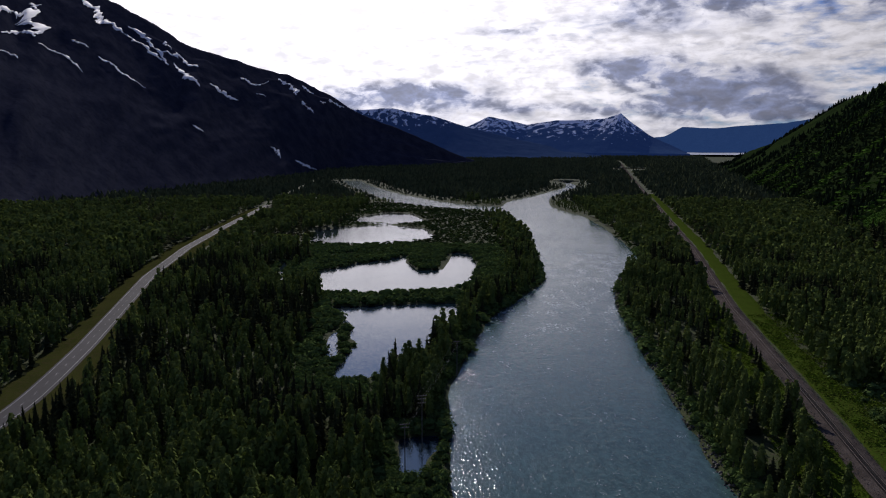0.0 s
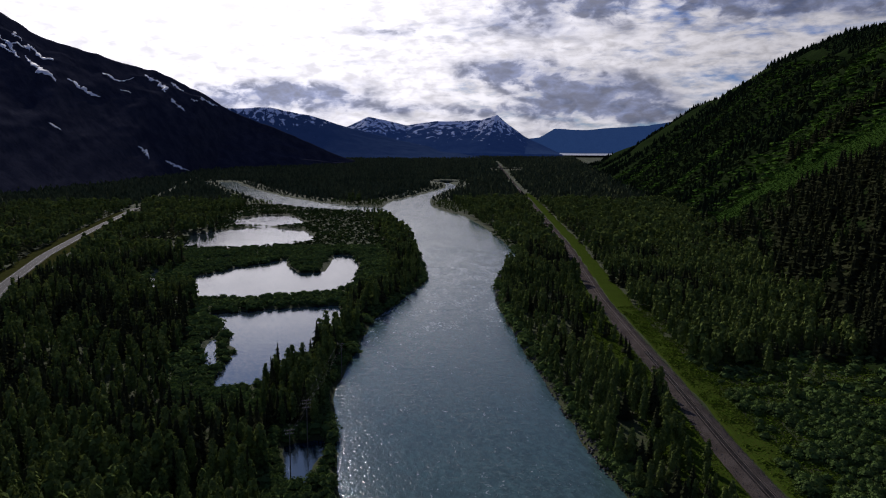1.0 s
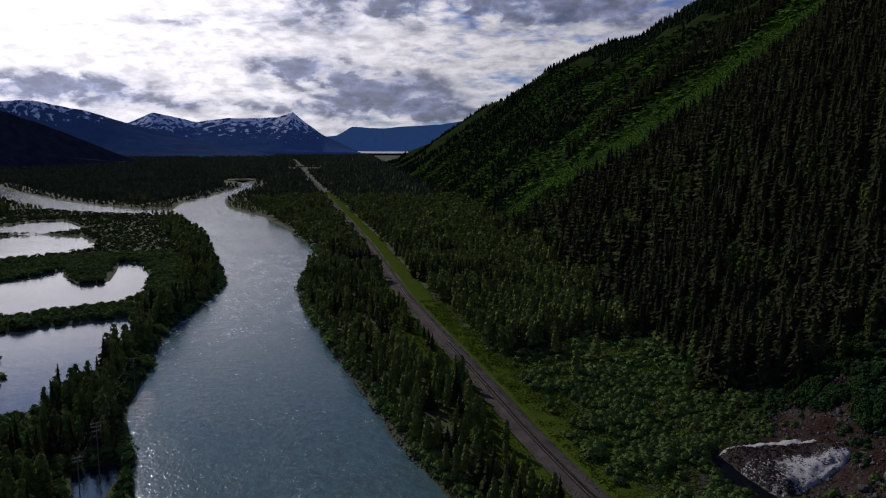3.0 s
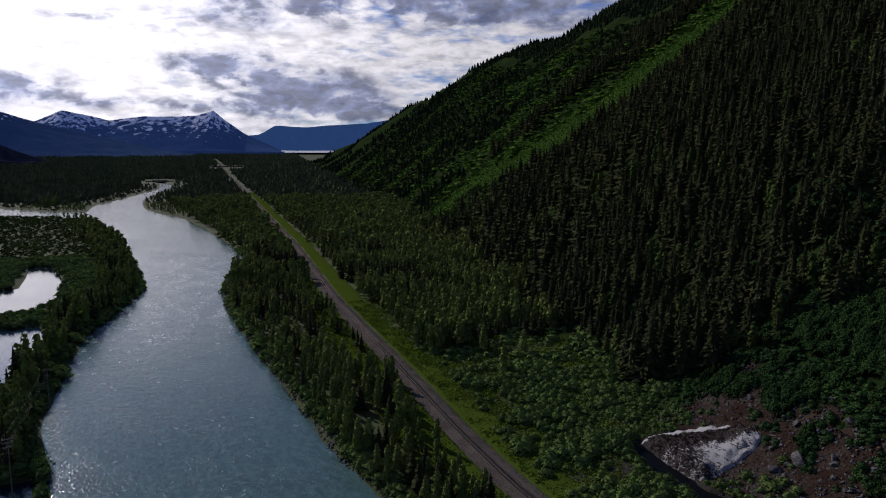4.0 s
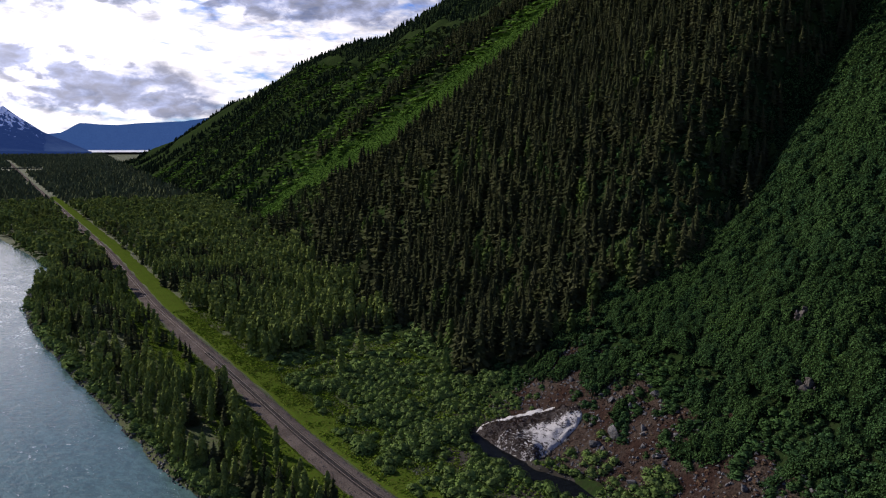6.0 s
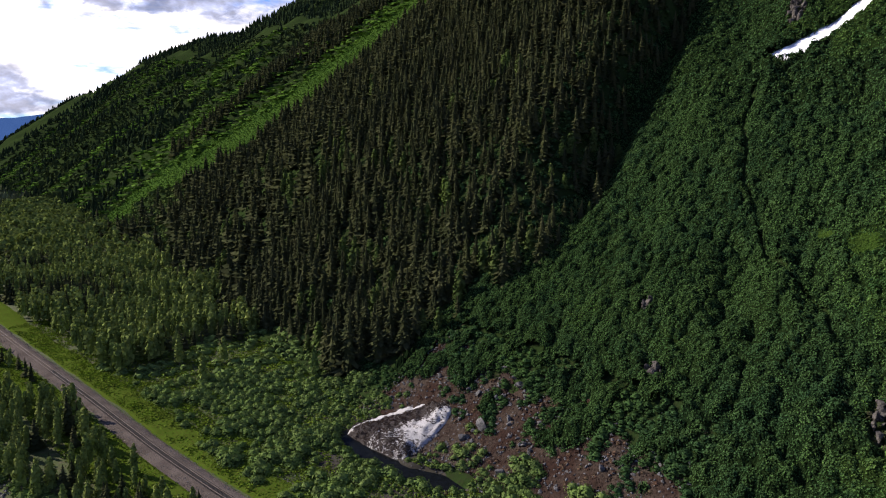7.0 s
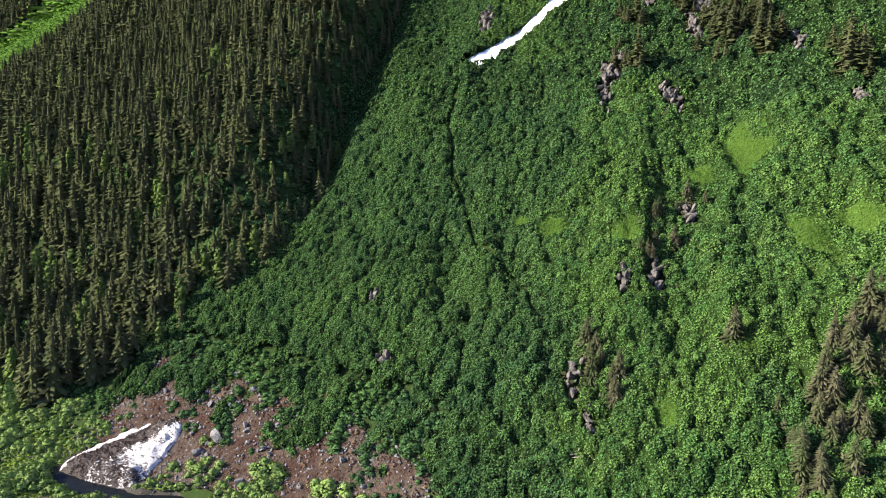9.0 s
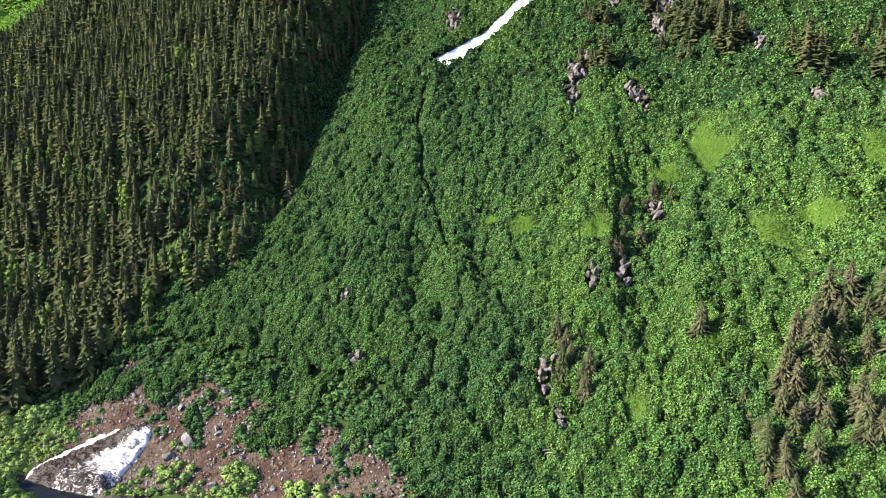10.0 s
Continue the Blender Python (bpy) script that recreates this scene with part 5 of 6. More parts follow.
# ---------------------------------------------------------------- single trees along the railway
def trunk_mesh(height, radius, mat):
    bm = bmesh.new()
    bmesh.ops.create_cone(bm, cap_ends=True, segments=7, radius1=radius, radius2=radius * 0.25, depth=height)
    bmesh.ops.translate(bm, verts=bm.verts, vec=(0, 0, height / 2 - 0.3))
    for v in bm.verts:
        v.co.x += 0.04 * height * 0.1 * math.sin(v.co.z)
    me = bpy.data.meshes.new("trunk")
    bm.to_mesh(me)
    bm.free()
    me.materials.append(mat)
    return me


def tree_thing(kind, crown, mat, label, height):
    """A tree ten metres high on an Empty at its foot: trunk and crown."""
    root = new(kind)
    trunk = new("trunk", trunk_mesh(height * 0.9, 0.16, M_BARK))
    trunk.parent = root
    tv, tf = crown
    top = new("crown", mesh_from("crown", tv * height, tf, [mat]))
    top.parent = root
    return tagged(root, label, "tree", group="trees along the railway")


rng = np.random.default_rng(4)
kinds_s = [tree_thing("spruce_tree", tree_tris(14, 8, seed=k + 200, lean=0.6), M_SPRUCE, "dark green spruce standing beside the railway", 10.0) for k in range(3)]
kinds_p = [tree_thing("poplar_tree", leaf_crown(120, poplar_shape, 0.045, seed=k + 300), M_POPLAR, "slender leafy poplar standing beside the railway", 10.0) for k in range(4)]
OWN.sort(key=lambda r: math.hypot(r[0] - 118, r[1] - 150))
used = set()
for x_, y_, h_, leafy_ in OWN[:290]:
    pool_ = kinds_p if leafy_ else kinds_s
    ob = pool_[int(rng.integers(0, len(pool_)))]
    k = h_ / 10
    zz = float(ground_z(np.array([x_]), np.array([y_]))[0])
    m = Matrix.Translation((x_, y_, zz - 0.1)) @ Matrix.Rotation(rng.uniform(0, 6.28), 4, "Z") @ Matrix.Diagonal((k * 1.05, k * 1.05, k, 1))
    if ob.name not in used:
        used.add(ob.name)
        ob.matrix_basis = m
    else:
        copy_thing(ob, m)
pale = tree_thing("poplar_tree", leaf_crown(170, lambda u: poplar_shape(u) * 1.35, 0.05, seed=411), M_WILLOW, "pale grey-green poplar at the edge of the brush", 13.0)
pale.matrix_basis = Matrix.Translation((207, 203, 0.3))
for x_, y_ in ((186, 266), (189, 270), (198, 250), (176, 236)):
    ob = kinds_p[0]
    copy_thing(ob, Matrix.Translation((x_, y_, 0.2)) @ Matrix.Rotation(x_, 4, "Z") @ Matrix.Diagonal((1.6, 1.6, 1.5, 1)))["label"] = "lone leafy poplar in the willow brush meadow"

# weathered spruces on the crags and along the foot of the slope
dry = [tree_thing("old_spruce", tree_tris(38, 13, seed=k + 500, lean=0.09, droop=0.42, spread=0.20), M_DRY, "weathered brownish spruce on the steep slope", 10.0) for k in range(3)]
dark = [tree_thing("old_spruce", tree_tris(18, 9, seed=k + 520, lean=0.24, droop=0.42, spread=0.21), M_SPRUCE, "dark green spruce among the crags", 10.0) for k in range(3)]
spots = []
rr_ = np.random.default_rng(77)
for (cs_, cy_, n_, rs_, ry_) in ((65, -72, 20, 12, 9), (50, -61, 14, 10, 6), (74, -84, 18, 14, 9), (46, -74, 16, 12, 8), (38, -52, 8, 8, 5), (32, -60, 10, 8, 8), (55, -7, 9, 6, 4), (46, -12, 6, 5, 4), (86, -22, 7, 6, 4), (98, -27, 6, 6, 4), (110, -36, 8, 10, 6), (64, -44, 3, 4, 2),
                                 (200, -57, 30, 18, 8), (206, -69, 34, 22, 8), (188, -75, 10, 8, 5), (168, -96, 16, 22, 5), (173, -116, 8, 10, 5), (222, -46, 8, 8, 8), (176, -17, 8, 9, 6), (206, -20, 10, 12, 12)):
    for _ in range(n_):
        spots.append((cs_ + rr_.normal(0, rs_ * 0.5), cy_ + rr_.normal(0, ry_ * 0.5)))
used = set()
for k, (s_, y_) in enumerate(spots):
    x_ = float(foot_x(y_)) + s_ / 0.93
    zz = float(slope_z(np.array([x_]), np.array([y_]))[0])
    sc = rr_.uniform(0.65, 1.25) * (1.15 if s_ > 150 else 0.72 if s_ > 78 else 1.1 if y_ < -40 else 0.9)
    m = Matrix.Translation((x_, y_, zz - 0.4)) @ Matrix.Rotation(rr_.uniform(0, 6.28), 4, "Z") @ Matrix.Diagonal((sc * 1.25, sc * 1.25, sc, 1))
    ob = (dark if s_ > 150 else dry)[k % 3]
    if ob.name not in used:
        used.add(ob.name)
        ob.matrix_basis = m
    else:
        copy_thing(ob, m)


# ---------------------------------------------------------------- scree, old snow, pool, boulders
def patch_on_slope(name, s0, s1, y0, y1, step, keep, lift_, mat, label, category):
    """A patch lying on the slope: a grid kept only where keep(s, y) is positive, its rim sunk."""
    ss, yy = np.arange(s0, s1, step), np.arange(y0, y1, step)
    S, YY = np.meshgrid(ss, yy, indexing="ij")
    XX = foot_x(YY) + S / 0.93
    k = keep(S, YY)
    ZZ = surface_z(XX, YY) + np.clip(k, -1, 1) * lift_(S, YY)
    f = grid_faces(*S.shape)
    good = (k.ravel()[f] > -0.35).all(1)
    f = f[good]
    ids = np.unique(f)
    remap = np.full(S.size, -1)
    remap[ids] = np.arange(len(ids))
    v = np.stack([XX, YY, ZZ], -1).reshape(-1, 3)[ids]
    ob = new(name, mesh_from(name, v, remap[f], [mat], smooth_shade=True))
    return tagged(ob, label, category, kind="structure")


def scree_keep(s, y):
    core = np.minimum(smooth(28, 40, y), smooth(168, 150, y)) * smooth(-15, -6, s) * smooth(30 + 0.10 * (y - 60), 10, s)
    wet = smooth(-3.5, -1.0, pool_dist(foot_x(y) + s / 0.93, y))
    return core * 1.5 + (fbm(s / 5, y / 5, 3, 91) - 0.5) * 1.6 - 0.55 - 3 * wet


patch_on_slope("scree_bank", -16, 44, 24, 172, 1.3, scree_keep, lambda s, y: 0.35 + 0.5 * fbm(s / 2.2, y / 2.2, 3, 92), M_SCREE, "bare reddish-brown soil and rubble at the foot of the slope", "scree")


def snow_keep(s, y):
    return poly_dist(s, y, SNOW_SY) / 1.2 + 0.8 * (fbm(s / 2, y / 2, 3, 93) - 0.5)


def snow_lift(s, y):
    crown = 1.7 * smooth(0, 6, poly_dist(s, y, SNOW_SY)) + 1.1
    hollow = 0.8 * np.exp(-(((s - 1) / 5) ** 2 + ((y - 136) / 4.5) ** 2))
    return crown - hollow + 1.5 * (fbm(s / 2.2, y / 2.2, 3, 94) - 0.5)


patch_on_slope("snow_patch", -26, 16, 118, 162, 0.6, snow_keep, snow_lift, M_SNOW, "dirty melting wedge of old avalanche snow", "snow patch")
pool_pts = POOL
PX_, PY_ = np.meshgrid(np.arange(138, 194, 0.9), np.arange(80, 176, 0.9), indexing="ij")
inside_ = pool_dist(PX_, PY_)
bank = new("pool_bank", mesh_from("pool_bank", np.stack([PX_, PY_, ground_z(PX_, PY_) + 0.12 - 0.9 * smooth(-13, -17, inside_)], -1).reshape(-1, 3), grid_faces(*PX_.shape), [M_BANK], smooth_shade=True))
tagged(bank, "muddy gravel and herbs round the melt pool", "bank", kind="structure")
pool_ob = pond(pool_pts, -0.62)
pool_ob.data.materials.clear()
pool_ob.data.materials.append(M_POOL)
pool_ob["label"] = "dark melt pool below the old snow"


def chute_keep(s, y):
    d = 5.6 - np.abs(y - chute_y(s)) * 0.8
    d = np.minimum(d * smooth(176, 196, s) + 0.5 * (smooth(176, 190, s) - 1) * 4, (s - 178) / 3)
    return d / 1.6 + 0.7 * (fbm(s / 4, y / 3, 3, 95) - 0.5)


patch_on_slope("snow_chute", 172, 300, -34, 72, 0.8, chute_keep, lambda s, y: 0.9 + 0.3 * fbm(s / 4, y / 4, 2, 96), M_CHUTE, "long white snow tongue lying in a steep gully", "snow patch")


def rock_mesh(name, seed, flat=0.7, mat=None):
    """An angular boulder about one metre across."""
    r = random.Random(seed)
    bm = bmesh.new()
    bmesh.ops.create_icosphere(bm, subdivisions=2, radius=0.5)
    for _ in range(14):
        nrm_ = Vector((r.uniform(-1, 1), r.uniform(-1, 1), r.uniform(-0.6, 1))).normalized()
        cut = r.uniform(0.14, 0.36)
        for v in bm.verts:
            d = v.co.dot(nrm_) - cut
            if d > 0:
                v.co -= nrm_ * d * 0.95
    for v in bm.verts:
        v.co *= 1 + 0.10 * (noise.noise(v.co * 4 + Vector((seed, 0, 0))))
        v.co.z *= flat
    me = bpy.data.meshes.new(name)
    bm.to_mesh(me)
    bm.free()
    me.materials.append(mat or M_ROCK)
    return me


ROCKS = [rock_mesh("boulder", k, 0.6 + 0.1 * (k % 3)) for k in range(6)]
br = np.random.default_rng(12)


def boulder(s_, y_, size, label, k=None, sy=1.0):
    x_ = float(foot_x(y_)) + s_ / 0.93
    zz = float(surface_z(np.array([x_]), np.array([y_]))[0])
    ob = new("boulder", ROCKS[int(br.integers(0, 6)) if k is None else k])
    ob.matrix_basis = Matrix.Translation((x_, y_, zz + size * 0.24)) @ Euler((br.uniform(-0.3, 0.3), br.uniform(-0.3, 0.3), br.uniform(0, 6.28))).to_matrix().to_4x4() @ Matrix.Diagonal((size * 1.15, size * sy, size, 1))
    return tagged(ob, label, "boulder", group="boulders on the scree")


BIG_BOULDERS = [(16.6, 117.4), (7.4, 109), (1.5, 112), (24, 103), (-2, 91), (13, 62), (13.7, 99.7)]
BIG_LOOKS = [(4.2, "large pale grey boulder above the old snow", 1, 1.0), (7.2, "large cracked blue-grey boulder on brown rubble", 2, 0.8), (5.6, "slanting dark grey slab of rock on rubble", 4, 0.7),
             (4.6, "dark shaded boulder among alder bushes", 3, 1.0), (4.2, "dark grey boulder on brown rubble", 0, 1.0), (3.4, "grey boulder on reddish soil", 5, 1.0), (4.0, "grey boulder on brown rubble above the slab", 2, 0.9)]
for (s_, y_), (size, label, k, wide) in zip(BIG_BOULDERS, BIG_LOOKS):
    boulder(s_, y_, size, label, k, wide)
for _ in range(130):
    y_ = br.uniform(36, 160)
    boulder(br.uniform(-8, 34) * (1 if y_ < 120 else 0.8), y_, 0.8 + 2.4 * br.uniform(0, 1) ** 2.2, "angular grey boulder lying on brown rubble")
for _ in range(70):
    boulder(br.uniform(0, 32), br.uniform(84, 128), 1.2 + 2.0 * br.uniform(0, 1) ** 2, "angular grey boulder in the rubble beside alders")
for _ in range(26):
    boulder(br.uniform(-2, 6) + 18, br.uniform(140, 166), br.uniform(0.4, 1.3), "small grey boulder on the rubble slope")


def stones(name, n, place_, sizes, mat, label, seed):
    """Loose stones, too many to count."""
    rg = np.random.default_rng(seed)
    base_v = np.array([(0.5, 0, 0), (-0.5, 0.1, 0), (0, 0.5, 0.05), (0, -0.5, 0), (0.1, 0.05, 0.4), (-0.05, 0, -0.3)])
    base_f = np.array([(0, 2, 4), (2, 1, 4), (1, 3, 4), (3, 0, 4), (2, 0, 5), (1, 2, 5), (3, 1, 5), (0, 3, 5)])
    x_, y_, z_ = place_(rg, n)
    n = len(x_)
    sz_ = rg.uniform(*sizes, n)
    a = rg.uniform(0, 6.28, n)
    jit = rg.uniform(0.7, 1.3, (n, 6, 3))
    V = base_v[None] * jit * sz_[:, None, None]
    c, s_ = np.cos(a)[:, None], np.sin(a)[:, None]
    P = np.stack([V[..., 0] * c - V[..., 1] * s_ + x_[:, None], V[..., 0] * s_ + V[..., 1] * c + y_[:, None], V[..., 2] + z_[:, None]], -1)
    F_ = (base_f[None] + (np.arange(n) * 6)[:, None, None]).reshape(-1, 3)
    return tagged(new(name, mesh_from(name, P.reshape(-1, 3), F_, [mat])), label, "stones", kind="stuff")


def on_scree(rg, n):
    y_ = rg.uniform(28, 165, n)
    s_ = rg.uniform(-14, 34, n)
    ok = scree_keep(s_, y_) > -0.2
    y_, s_ = y_[ok], s_[ok]
    x_ = foot_x(y_) + s_ / 0.93
    return x_, y_, surface_z(x_, y_) + 0.45


def on_ballast(rg, n):
    y_ = rg.uniform(80, 420, n)
    off = np.where(rg.uniform(0, 1, n) < 0.5, rg.uniform(-7.2, -2.2, n), rg.uniform(2.2, 6.4, n))
    h = np.interp(np.abs(off), [1.9, 4.8, 7.5], [0.75, 0.24, -1.0])
    return rail_x(y_) + off, y_, 0.5 + h


def on_bank(rg, n):
    y_ = rg.uniform(90, 600, n)
    x_ = river_right(y_) + rg.uniform(-1.5, 5, n)
    return x_, y_, ground_z(x_, y_) + 0.1


def by_pool(rg, n):
    x_, y_ = rg.uniform(124, 174, n), rg.uniform(90, 160, n)
    ok = (poly_dist(x_, y_, pool_pts) < 0) & (poly_dist(x_, y_, pool_pts) > -5) | (np.hypot((x_ - 132) / 8, (y_ - 143) / 6) < 1)
    x_, y_ = x_[ok], y_[ok]
    return x_, y_, ground_z(x_, y_) + 0.1


def on_snow(rg, n):
    s_, y_ = rg.uniform(-24, 12, n), rg.uniform(121, 156, n)
    x_ = foot_x(y_) + s_ / 0.93
    down = -0.557 * (x_ - 174.7) - 0.83 * (y_ - 155.8)
    along = 0.83 * (x_ - 174.7) - 0.557 * (y_ - 155.8)
    ok = (poly_dist(s_, y_, SNOW_SY) > 0.5) & ((down > 4.4) & (down < 12.5 + 2 * rg.normal(0, 1, n)) | (along < 12) & (down > 4))
    x_, y_, s_ = x_[ok], y_[ok], s_[ok]
    return x_, y_, surface_z(x_, y_) + np.clip(snow_keep(s_, y_), -1, 1) * snow_lift(s_, y_) + 0.05


stones("snow_rubble", 5200, on_snow, (0.2, 0.75), M_SCREE, "brown rubble melted out of the old snow", 6)
stones("rubble", 6500, on_scree, (0.25, 0.95), M_SCREE, "loose brown rubble", 1)
stones("rubble", 2600, on_scree, (0.4, 1.5), M_ROCK, "loose grey stones on the scree", 2)
stones("ballast_stones", 5200, on_ballast, (0.12, 0.42), M_ROCK, "pale loose stones beside the track", 3)
stones("bank_stones", 2600, on_bank, (0.4, 1.4), M_GRAVEL, "dark wet stones along the river bank", 4)
stones("pool_stones", 2600, by_pool, (0.2, 0.7), M_ROCK, "grey stones round the melt pool", 5)


# ---------------------------------------------------------------- crags
CRAG_ROCKS = [rock_mesh("rock_outcrop", k + 40, 1.0, M_CRAG) for k in range(5)]


def crag(cs_, cy_, ry_, rs_, seed):
    """A rock outcrop breaking out of the brush: steep broken blocks."""
    r = np.random.default_rng(seed)
    root = new("rock_outcrop")
    x0_ = float(foot_x(cy_)) + cs_ / 0.93
    home = Vector((x0_, cy_, float(slope_z(np.array([x0_]), np.array([cy_]))[0])))
    root.matrix_basis = Matrix.Translation(home)
    for _ in range(int(11 + rs_ * ry_ / 2.5)):
        s_, y_ = cs_ + r.normal(0, rs_ * 0.42), cy_ + r.normal(0, ry_ * 0.34)
        x_ = float(foot_x(y_)) + s_ / 0.93
        z_ = float(slope_z(np.array([x_]), np.array([y_]))[0])
        k = r.uniform(1.5, 4.4) * (0.75 + 0.06 * min(rs_, ry_))
        block = new("rock_block", CRAG_ROCKS[int(r.integers(0, 5))])
        block.parent = root
        block.matrix_basis = Matrix.Translation(Vector((x_, y_, z_ + 0.3 * k + 1.3)) - home) @ Euler((r.uniform(-0.4, 0.4), r.uniform(-0.75, -0.1), r.uniform(-0.5, 0.5))).to_matrix().to_4x4() @ Matrix.Diagonal((k * 0.9, k * r.uniform(0.6, 1.3), k * r.uniform(0.8, 1.5), 1))
    return tagged(root, "weathered brown-grey rock outcrop among green brush", "rock", group="rock outcrops on the slope")


for k, (cs_, cy_, ry_, rs_) in enumerate(CRAGS):
    crag(cs_, cy_, ry_ * 0.8, rs_, 100 + k)

# tan and brown brush round the crags, fern beds
bx, by_, bs = [], [], []
rg_ = np.random.default_rng(31)
for cs_, cy_, ry_, rs_ in CRAGS + [(100, -30, 9, 10), (50, -3, 7, 8), (166, -16, 9, 12), (64, -80, 16, 14), (34, -66, 14, 12)]:
    n_ = int(0.45 * ry_ * rs_) + 6
    bs.append(cs_ + rg_.normal(0, rs_ * 0.62, n_))
    by_.append(cy_ + rg_.normal(0, ry_ * 0.62, n_))
bs, by_ = np.concatenate(bs), np.concatenate(by_)
h = rg_.uniform(0.7, 2.4, len(bs))
stamp("dry_brush", FERN_TUFT, foot_x(by_) + bs / 0.93, by_, h, h * 1.4, M_DRY, "tan and olive brush round the rock outcrops", "shrubs", sink=0.2, seed=6, zfun=slope_z)
# low scrub between the scree and the alders
x, y, s, rng = hill_scatter(26, 192, -34, 46, 2.3, 535)
dry_rim = (poly_dist(s, y, SNOW_SY) < -1) & (poly_dist(x, y, pool_pts) < -1) & (x > rail_x(y) + 16)
clump = vnoise(x / 6, y / 6, 66)
low = cover(s, y, x) < 0.5
ok = ((scree_keep(s, y) < 0.05) | (clump > 0.60 - 0.008 * s)) & (low | (s < 12)) & dry_rim
h = rng.uniform(0.6, 1.5, len(x)) + 2.6 * np.clip(clump - 0.5, 0, 1) + 0.9 * smooth(10, 24, s)
for bs_, by_s in BIG_BOULDERS:
    ok &= np.hypot(s - bs_ + 2, y - by_s) > 4.6
flats = ok & (s < 2)
stamp("scree_scrub", BUSH_FINE, x[flats], y[flats], h[flats], h[flats] * 1.4, M_WILLOW, "low green scrub beside the rubble", "shrubs", sink=0.15, seed=26)
ok &= s >= 2
stamp("scree_scrub", BUSH_FINE, x[ok], y[ok], h[ok], h[ok] * 1.5, M_ALDER, "low green scrub between rubble and alders", "shrubs", sink=0.15, seed=28)
ok = (scree_keep(s, y) > -0.3) & dry_rim & (vnoise(x / 5, y / 5, 69) > np.where((s < 14) & (y < 100) | (y > 156), 0.30, 0.62))
h = rng.uniform(0.4, 1.2, len(x))
stamp("twig_brush", FERN_TUFT, x[ok], y[ok], h[ok], h[ok] * 1.9, M_TWIG, "low reddish-brown dead twigs on the rubble", "shrubs", sink=0.1, seed=27)

# fallen logs and dead sticks
def log_thing(x_, y_, length, turn, tilt_, label, r=0.18):
    bm = bmesh.new()
    bmesh.ops.create_cone(bm, cap_ends=True, segments=7, radius1=r, radius2=r * 0.45, depth=length)
    for v in bm.verts:
        v.co.x += 0.06 * length * math.sin(v.co.z * 0.7) * 0.3
    ob = part("fallen_log", bm, M_POLEWOOD)
    zz = float(surface_z(np.array([x_]), np.array([y_]))[0])
    ob.matrix_basis = Matrix.Translation((x_, y_, zz + 1.0)) @ Matrix.Rotation(radians(turn), 4, "Z") @ Matrix.Rotation(radians(tilt_), 4, "X")
    return tagged(ob, label, "log", group="fallen logs")


for k in range(7):
    y_ = -4 + 2.2 * math.sin(k * 2.1)
    s_ = 28 + k * 0.7
    log_thing(float(foot_x(y_)) + s_ / 0.93, y_, 5.5 + (k % 3), -60 + 23 * k, 62 + 7 * (k % 4), "grey dead log lying in the brush", 0.16)
for k in range(4):
    log_thing(float(rail_x(208 + 4 * k)) - 5.0, 208 + 4 * k, 2.4, 40 * k, 88, "short pale log beside the track bed", 0.13)


# ---------------------------------------------------------------- utility poles
def utility_pole(x_, y_, height, turn, arms):
    root = new("utility_pole")
    bm = bmesh.new()
    bmesh.ops.create_cone(bm, cap_ends=True, segments=10, radius1=0.19, radius2=0.12, depth=height)
    bmesh.ops.translate(bm, verts=bm.verts, vec=(0, 0, height / 2))
    part("post", bm, M_POLEWOOD, root)
    for k, (dz, wide) in enumerate(arms):
        bm = bmesh.new()
        bmesh.ops.create_cube(bm, size=1.0)
        bmesh.ops.scale(bm, verts=bm.verts, vec=(wide, 0.16, 0.18))
        bmesh.ops.bevel(bm, geom=bm.edges[:], offset=0.02, segments=1, affect="EDGES")
        bmesh.ops.translate(bm, verts=bm.verts, vec=(0, 0.18, height - dz))
        arm = part("crossarm", bm, M_POLEWOOD, root)
        for off in (-0.46, -0.2, 0.2, 0.46):
            bm = bmesh.new()
            bmesh.ops.create_cone(bm, cap_ends=True, segments=8, radius1=0.09, radius2=0.05, depth=0.28)
            bmesh.ops.translate(bm, verts=bm.verts, vec=(off * wide, 0.18, height - dz + 0.22))
            part("insulator", bm, M_PAINT, arm, "pale ceramic insulator")
    root.matrix_basis = Matrix.Translation((x_, y_, 0.0)) @ Matrix.Rotation(radians(turn), 4, "Z")
    return tagged(root, "weathered wooden utility pole with crossarms above the trees", "utility pole", group="utility poles by the river")


def wire(a, b, sag):
    cu = bpy.data.curves.new("overhead_wire", "CURVE")
    cu.dimensions, cu.bevel_depth, cu.bevel_resolution = "3D", 0.012, 0
    sp = cu.splines.new("POLY")
    sp.points.add(10)
    for k in range(11):
        t = k / 10
        p = Vector(a).lerp(Vector(b), t)
        sp.points[k].co = (p.x, p.y, p.z - sag * 4 * t * (1 - t), 1)
    cu.materials.append(M_WIRE)
    return tagged(new("overhead_wire", cu), "thin sagging overhead wire between the poles", "wire", group="overhead wires")


POLES = [(-11.0, 197.0, 16.0, 12, ((0.3, 3.0), (1.3, 2.4))), (-6.5, 214.0, 18.5, 12, ((0.3, 3.0), (1.3, 2.6), (2.6, 2.6))), (6.0, 290.0, 15.0, 12, ((0.3, 3.0),))]
for row in POLES:
    utility_pole(*row)
for p, q in zip(POLES, POLES[1:]):
    for off in (-1.35, 0.6, 1.35):
        ca = math.cos(radians(12))
        wire((p[0] + off * ca, p[1] + off * 0.2, p[2] + 0.05), (q[0] + off * ca, q[1] + off * 0.2, q[2] + 0.05), 0.8)

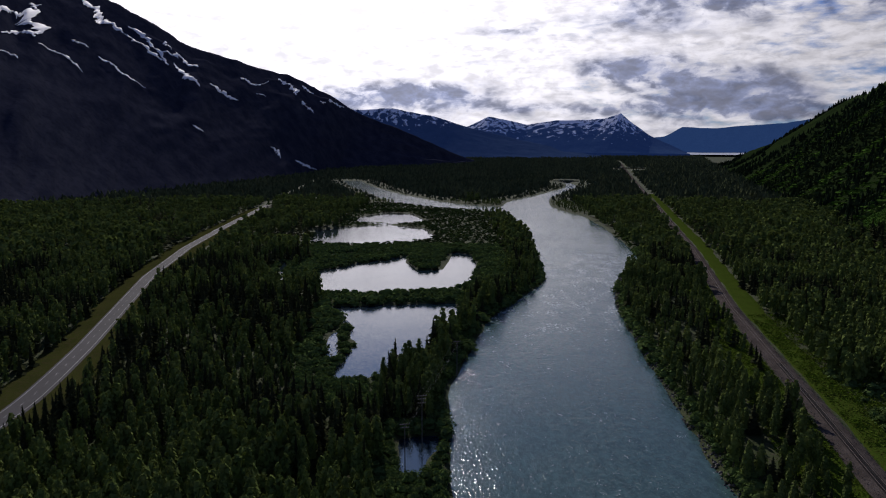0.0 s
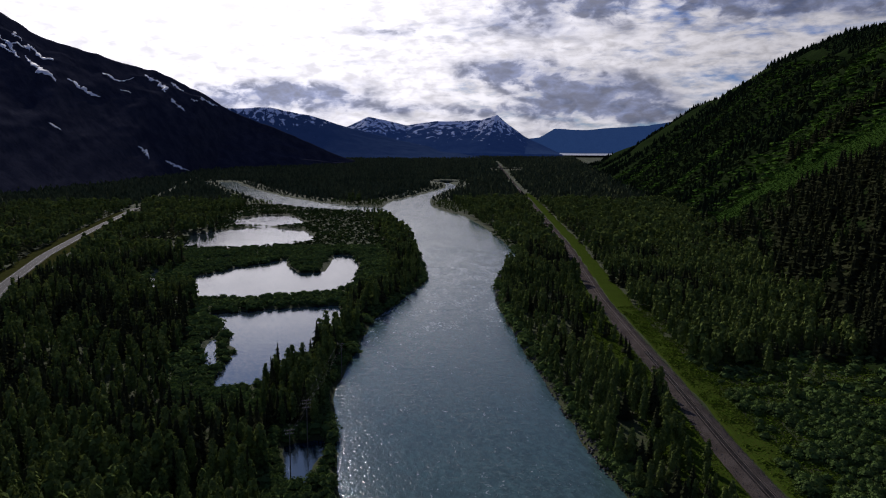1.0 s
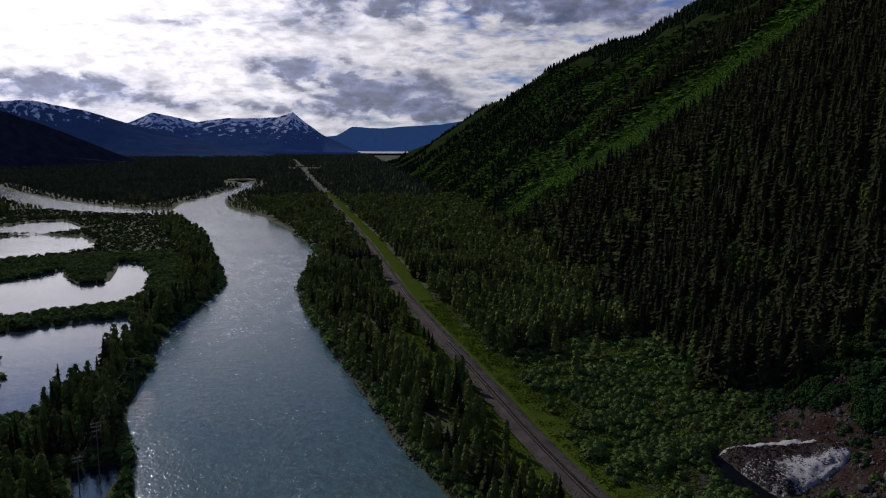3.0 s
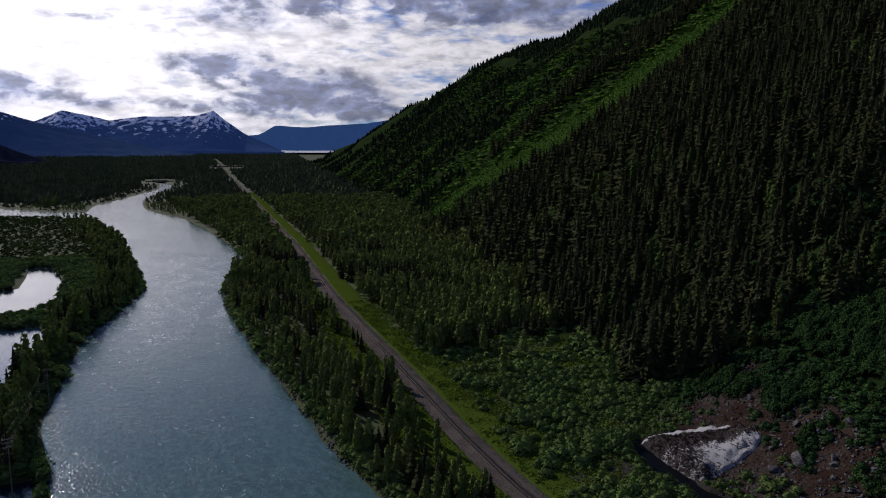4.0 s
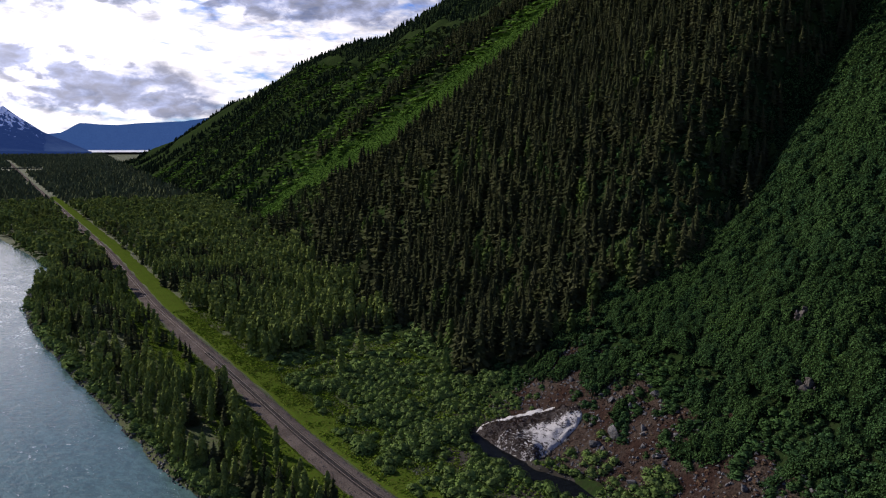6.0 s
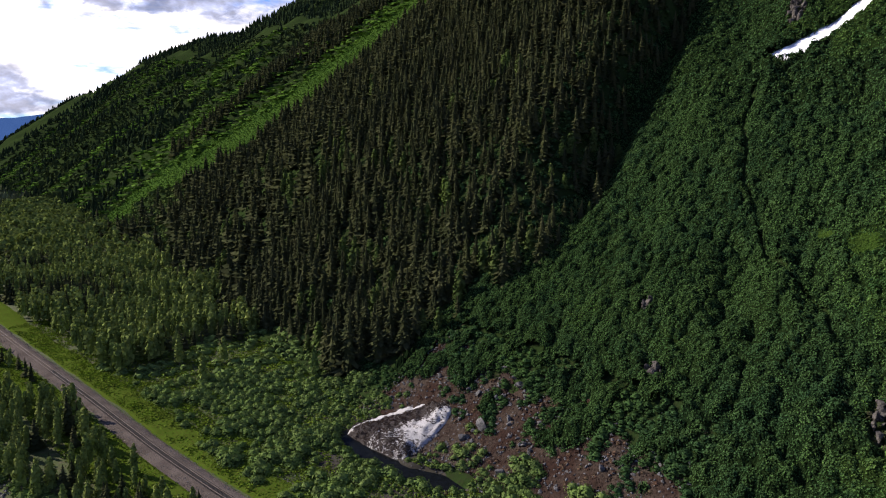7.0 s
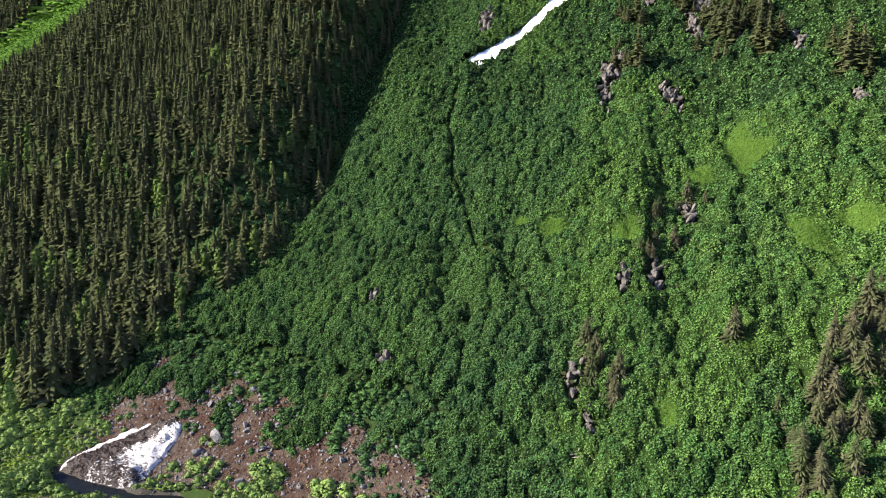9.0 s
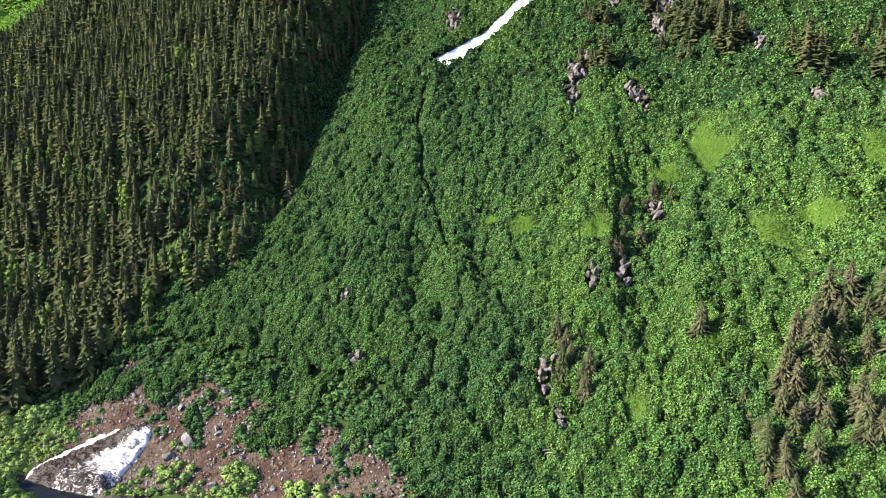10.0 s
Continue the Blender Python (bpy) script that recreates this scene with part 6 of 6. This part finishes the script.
# road centre dashes, pale rocks at the culvert
for k in range(60):
    y_ = 215 + k * 12.0
    if y_ > 800:
        break
    x0_, x1_ = float(road_x(y_)), float(road_x(y_ + 3))
    bm = bmesh.new()
    vs = [bm.verts.new(p) for p in ((x0_ - 0.07, y_, 1.132), (x0_ + 0.07, y_, 1.132), (x1_ + 0.07, y_ + 3, 1.132), (x1_ - 0.07, y_ + 3, 1.132))]
    bm.faces.new(vs)
    tagged(part("lane_dash", bm, M_PAINT), "worn pale centre dash on the asphalt", "road marking", group="centre line of the road", kind="structure")
for k, (x_, y_) in enumerate(((-143.5, 268), (-142, 270), (-141, 267.5), (-166, 259), (-165, 261), (-164.5, 258), (-143, 264))):
    ob = new("culvert_rock", ROCKS[k % 6])
    ob.matrix_basis = Matrix.Translation((x_, y_, 0.6)) @ Matrix.Diagonal((1.8, 1.1, 0.9, 1))
    tagged(ob, "pale rock at the culvert beside the road", "boulder", group="rocks at the culvert")

# rocks standing in the river at the meeting of the channels
for k in range(16):
    r_ = random.Random(k)
    ob = new("river_rock", ROCKS[k % 6])
    x_, y_ = 84 + r_.uniform(-40, 14), 1105 + r_.uniform(-15, 40)
    sc = r_.uniform(2, 6)
    ob.matrix_basis = Matrix.Translation((x_, y_, -0.6)) @ Matrix.Diagonal((sc * 1.4, sc, sc * 0.7, 1))
    tagged(ob, "dark rock standing in the river", "boulder", group="rocks in the river")

# low herbs on the verge
x, y, rng = scatter(100, 260, 115, 400, 1.15, 505)
dr = x - rail_x(y)
ok = (((dr > 6.3) & (dr < 26)) | ((dr < -5.4) & (dr > -24))) & (slope_s(x, y) < 4) & (vnoise(x / 5, y / 5, 55) > 0.15)
x, y = x[ok], y[ok]
h = 0.22 + 0.5 * vnoise(x / 4, y / 4, 56) * rng.uniform(0.5, 1.2, len(x))
stamp("verge_herbs", HERB, x, y, h, h * 2.4, M_TUFT, "low bright grass and herbs on the verge", "herbs", sink=-0.25, seed=3, zfun=ground_z)

x, y, rng = scatter(118, 260, 92, 300, 1.6, 506)
dr = x - rail_x(y)
ok = (dr > 7) & (poly_dist(slope_s(x, y), y, SNOW_SY) < -1.5) & (slope_s(x, y) < 5) & (poly_dist(x, y, pool_pts) < -1.0) & (np.hypot((x - 132) / 8, (y - 143) / 6) > 0.9)
x, y = x[ok], y[ok]
h = 0.35 + 0.5 * vnoise(x / 6, y / 6, 58)
stamp("meadow_herbs", HERB, x, y, h, h * 2.4, M_TUFT, "bright green herbs and grass between the willow bushes", "herbs", sink=-0.1, seed=13, zfun=ground_z)

# ---------------------------------------------------------------- sleepers, last
bm = bmesh.new()
bmesh.ops.create_cube(bm, size=1.0)
bmesh.ops.scale(bm, verts=bm.verts, vec=(2.6, 0.24, 0.18))
sleeper_me = bpy.data.meshes.new("sleeper")
bm.to_mesh(sleeper_me)
bm.free()
sleeper_me.materials.append(M_SLEEPER)
track = bpy.data.objects["track_bed"]
for k in range(300):
    y_ = 118 + k * 0.62
    x_ = float(rail_x(y_))
    slope_ = math.atan2(float(rail_x(y_ + 1)) - x_, 1.0)
    ob = new("sleeper", sleeper_me)
    ob.parent = track
    ob.matrix_basis = Matrix.Translation((x_, y_, 1.31)) @ Matrix.Rotation(-slope_, 4, "Z")
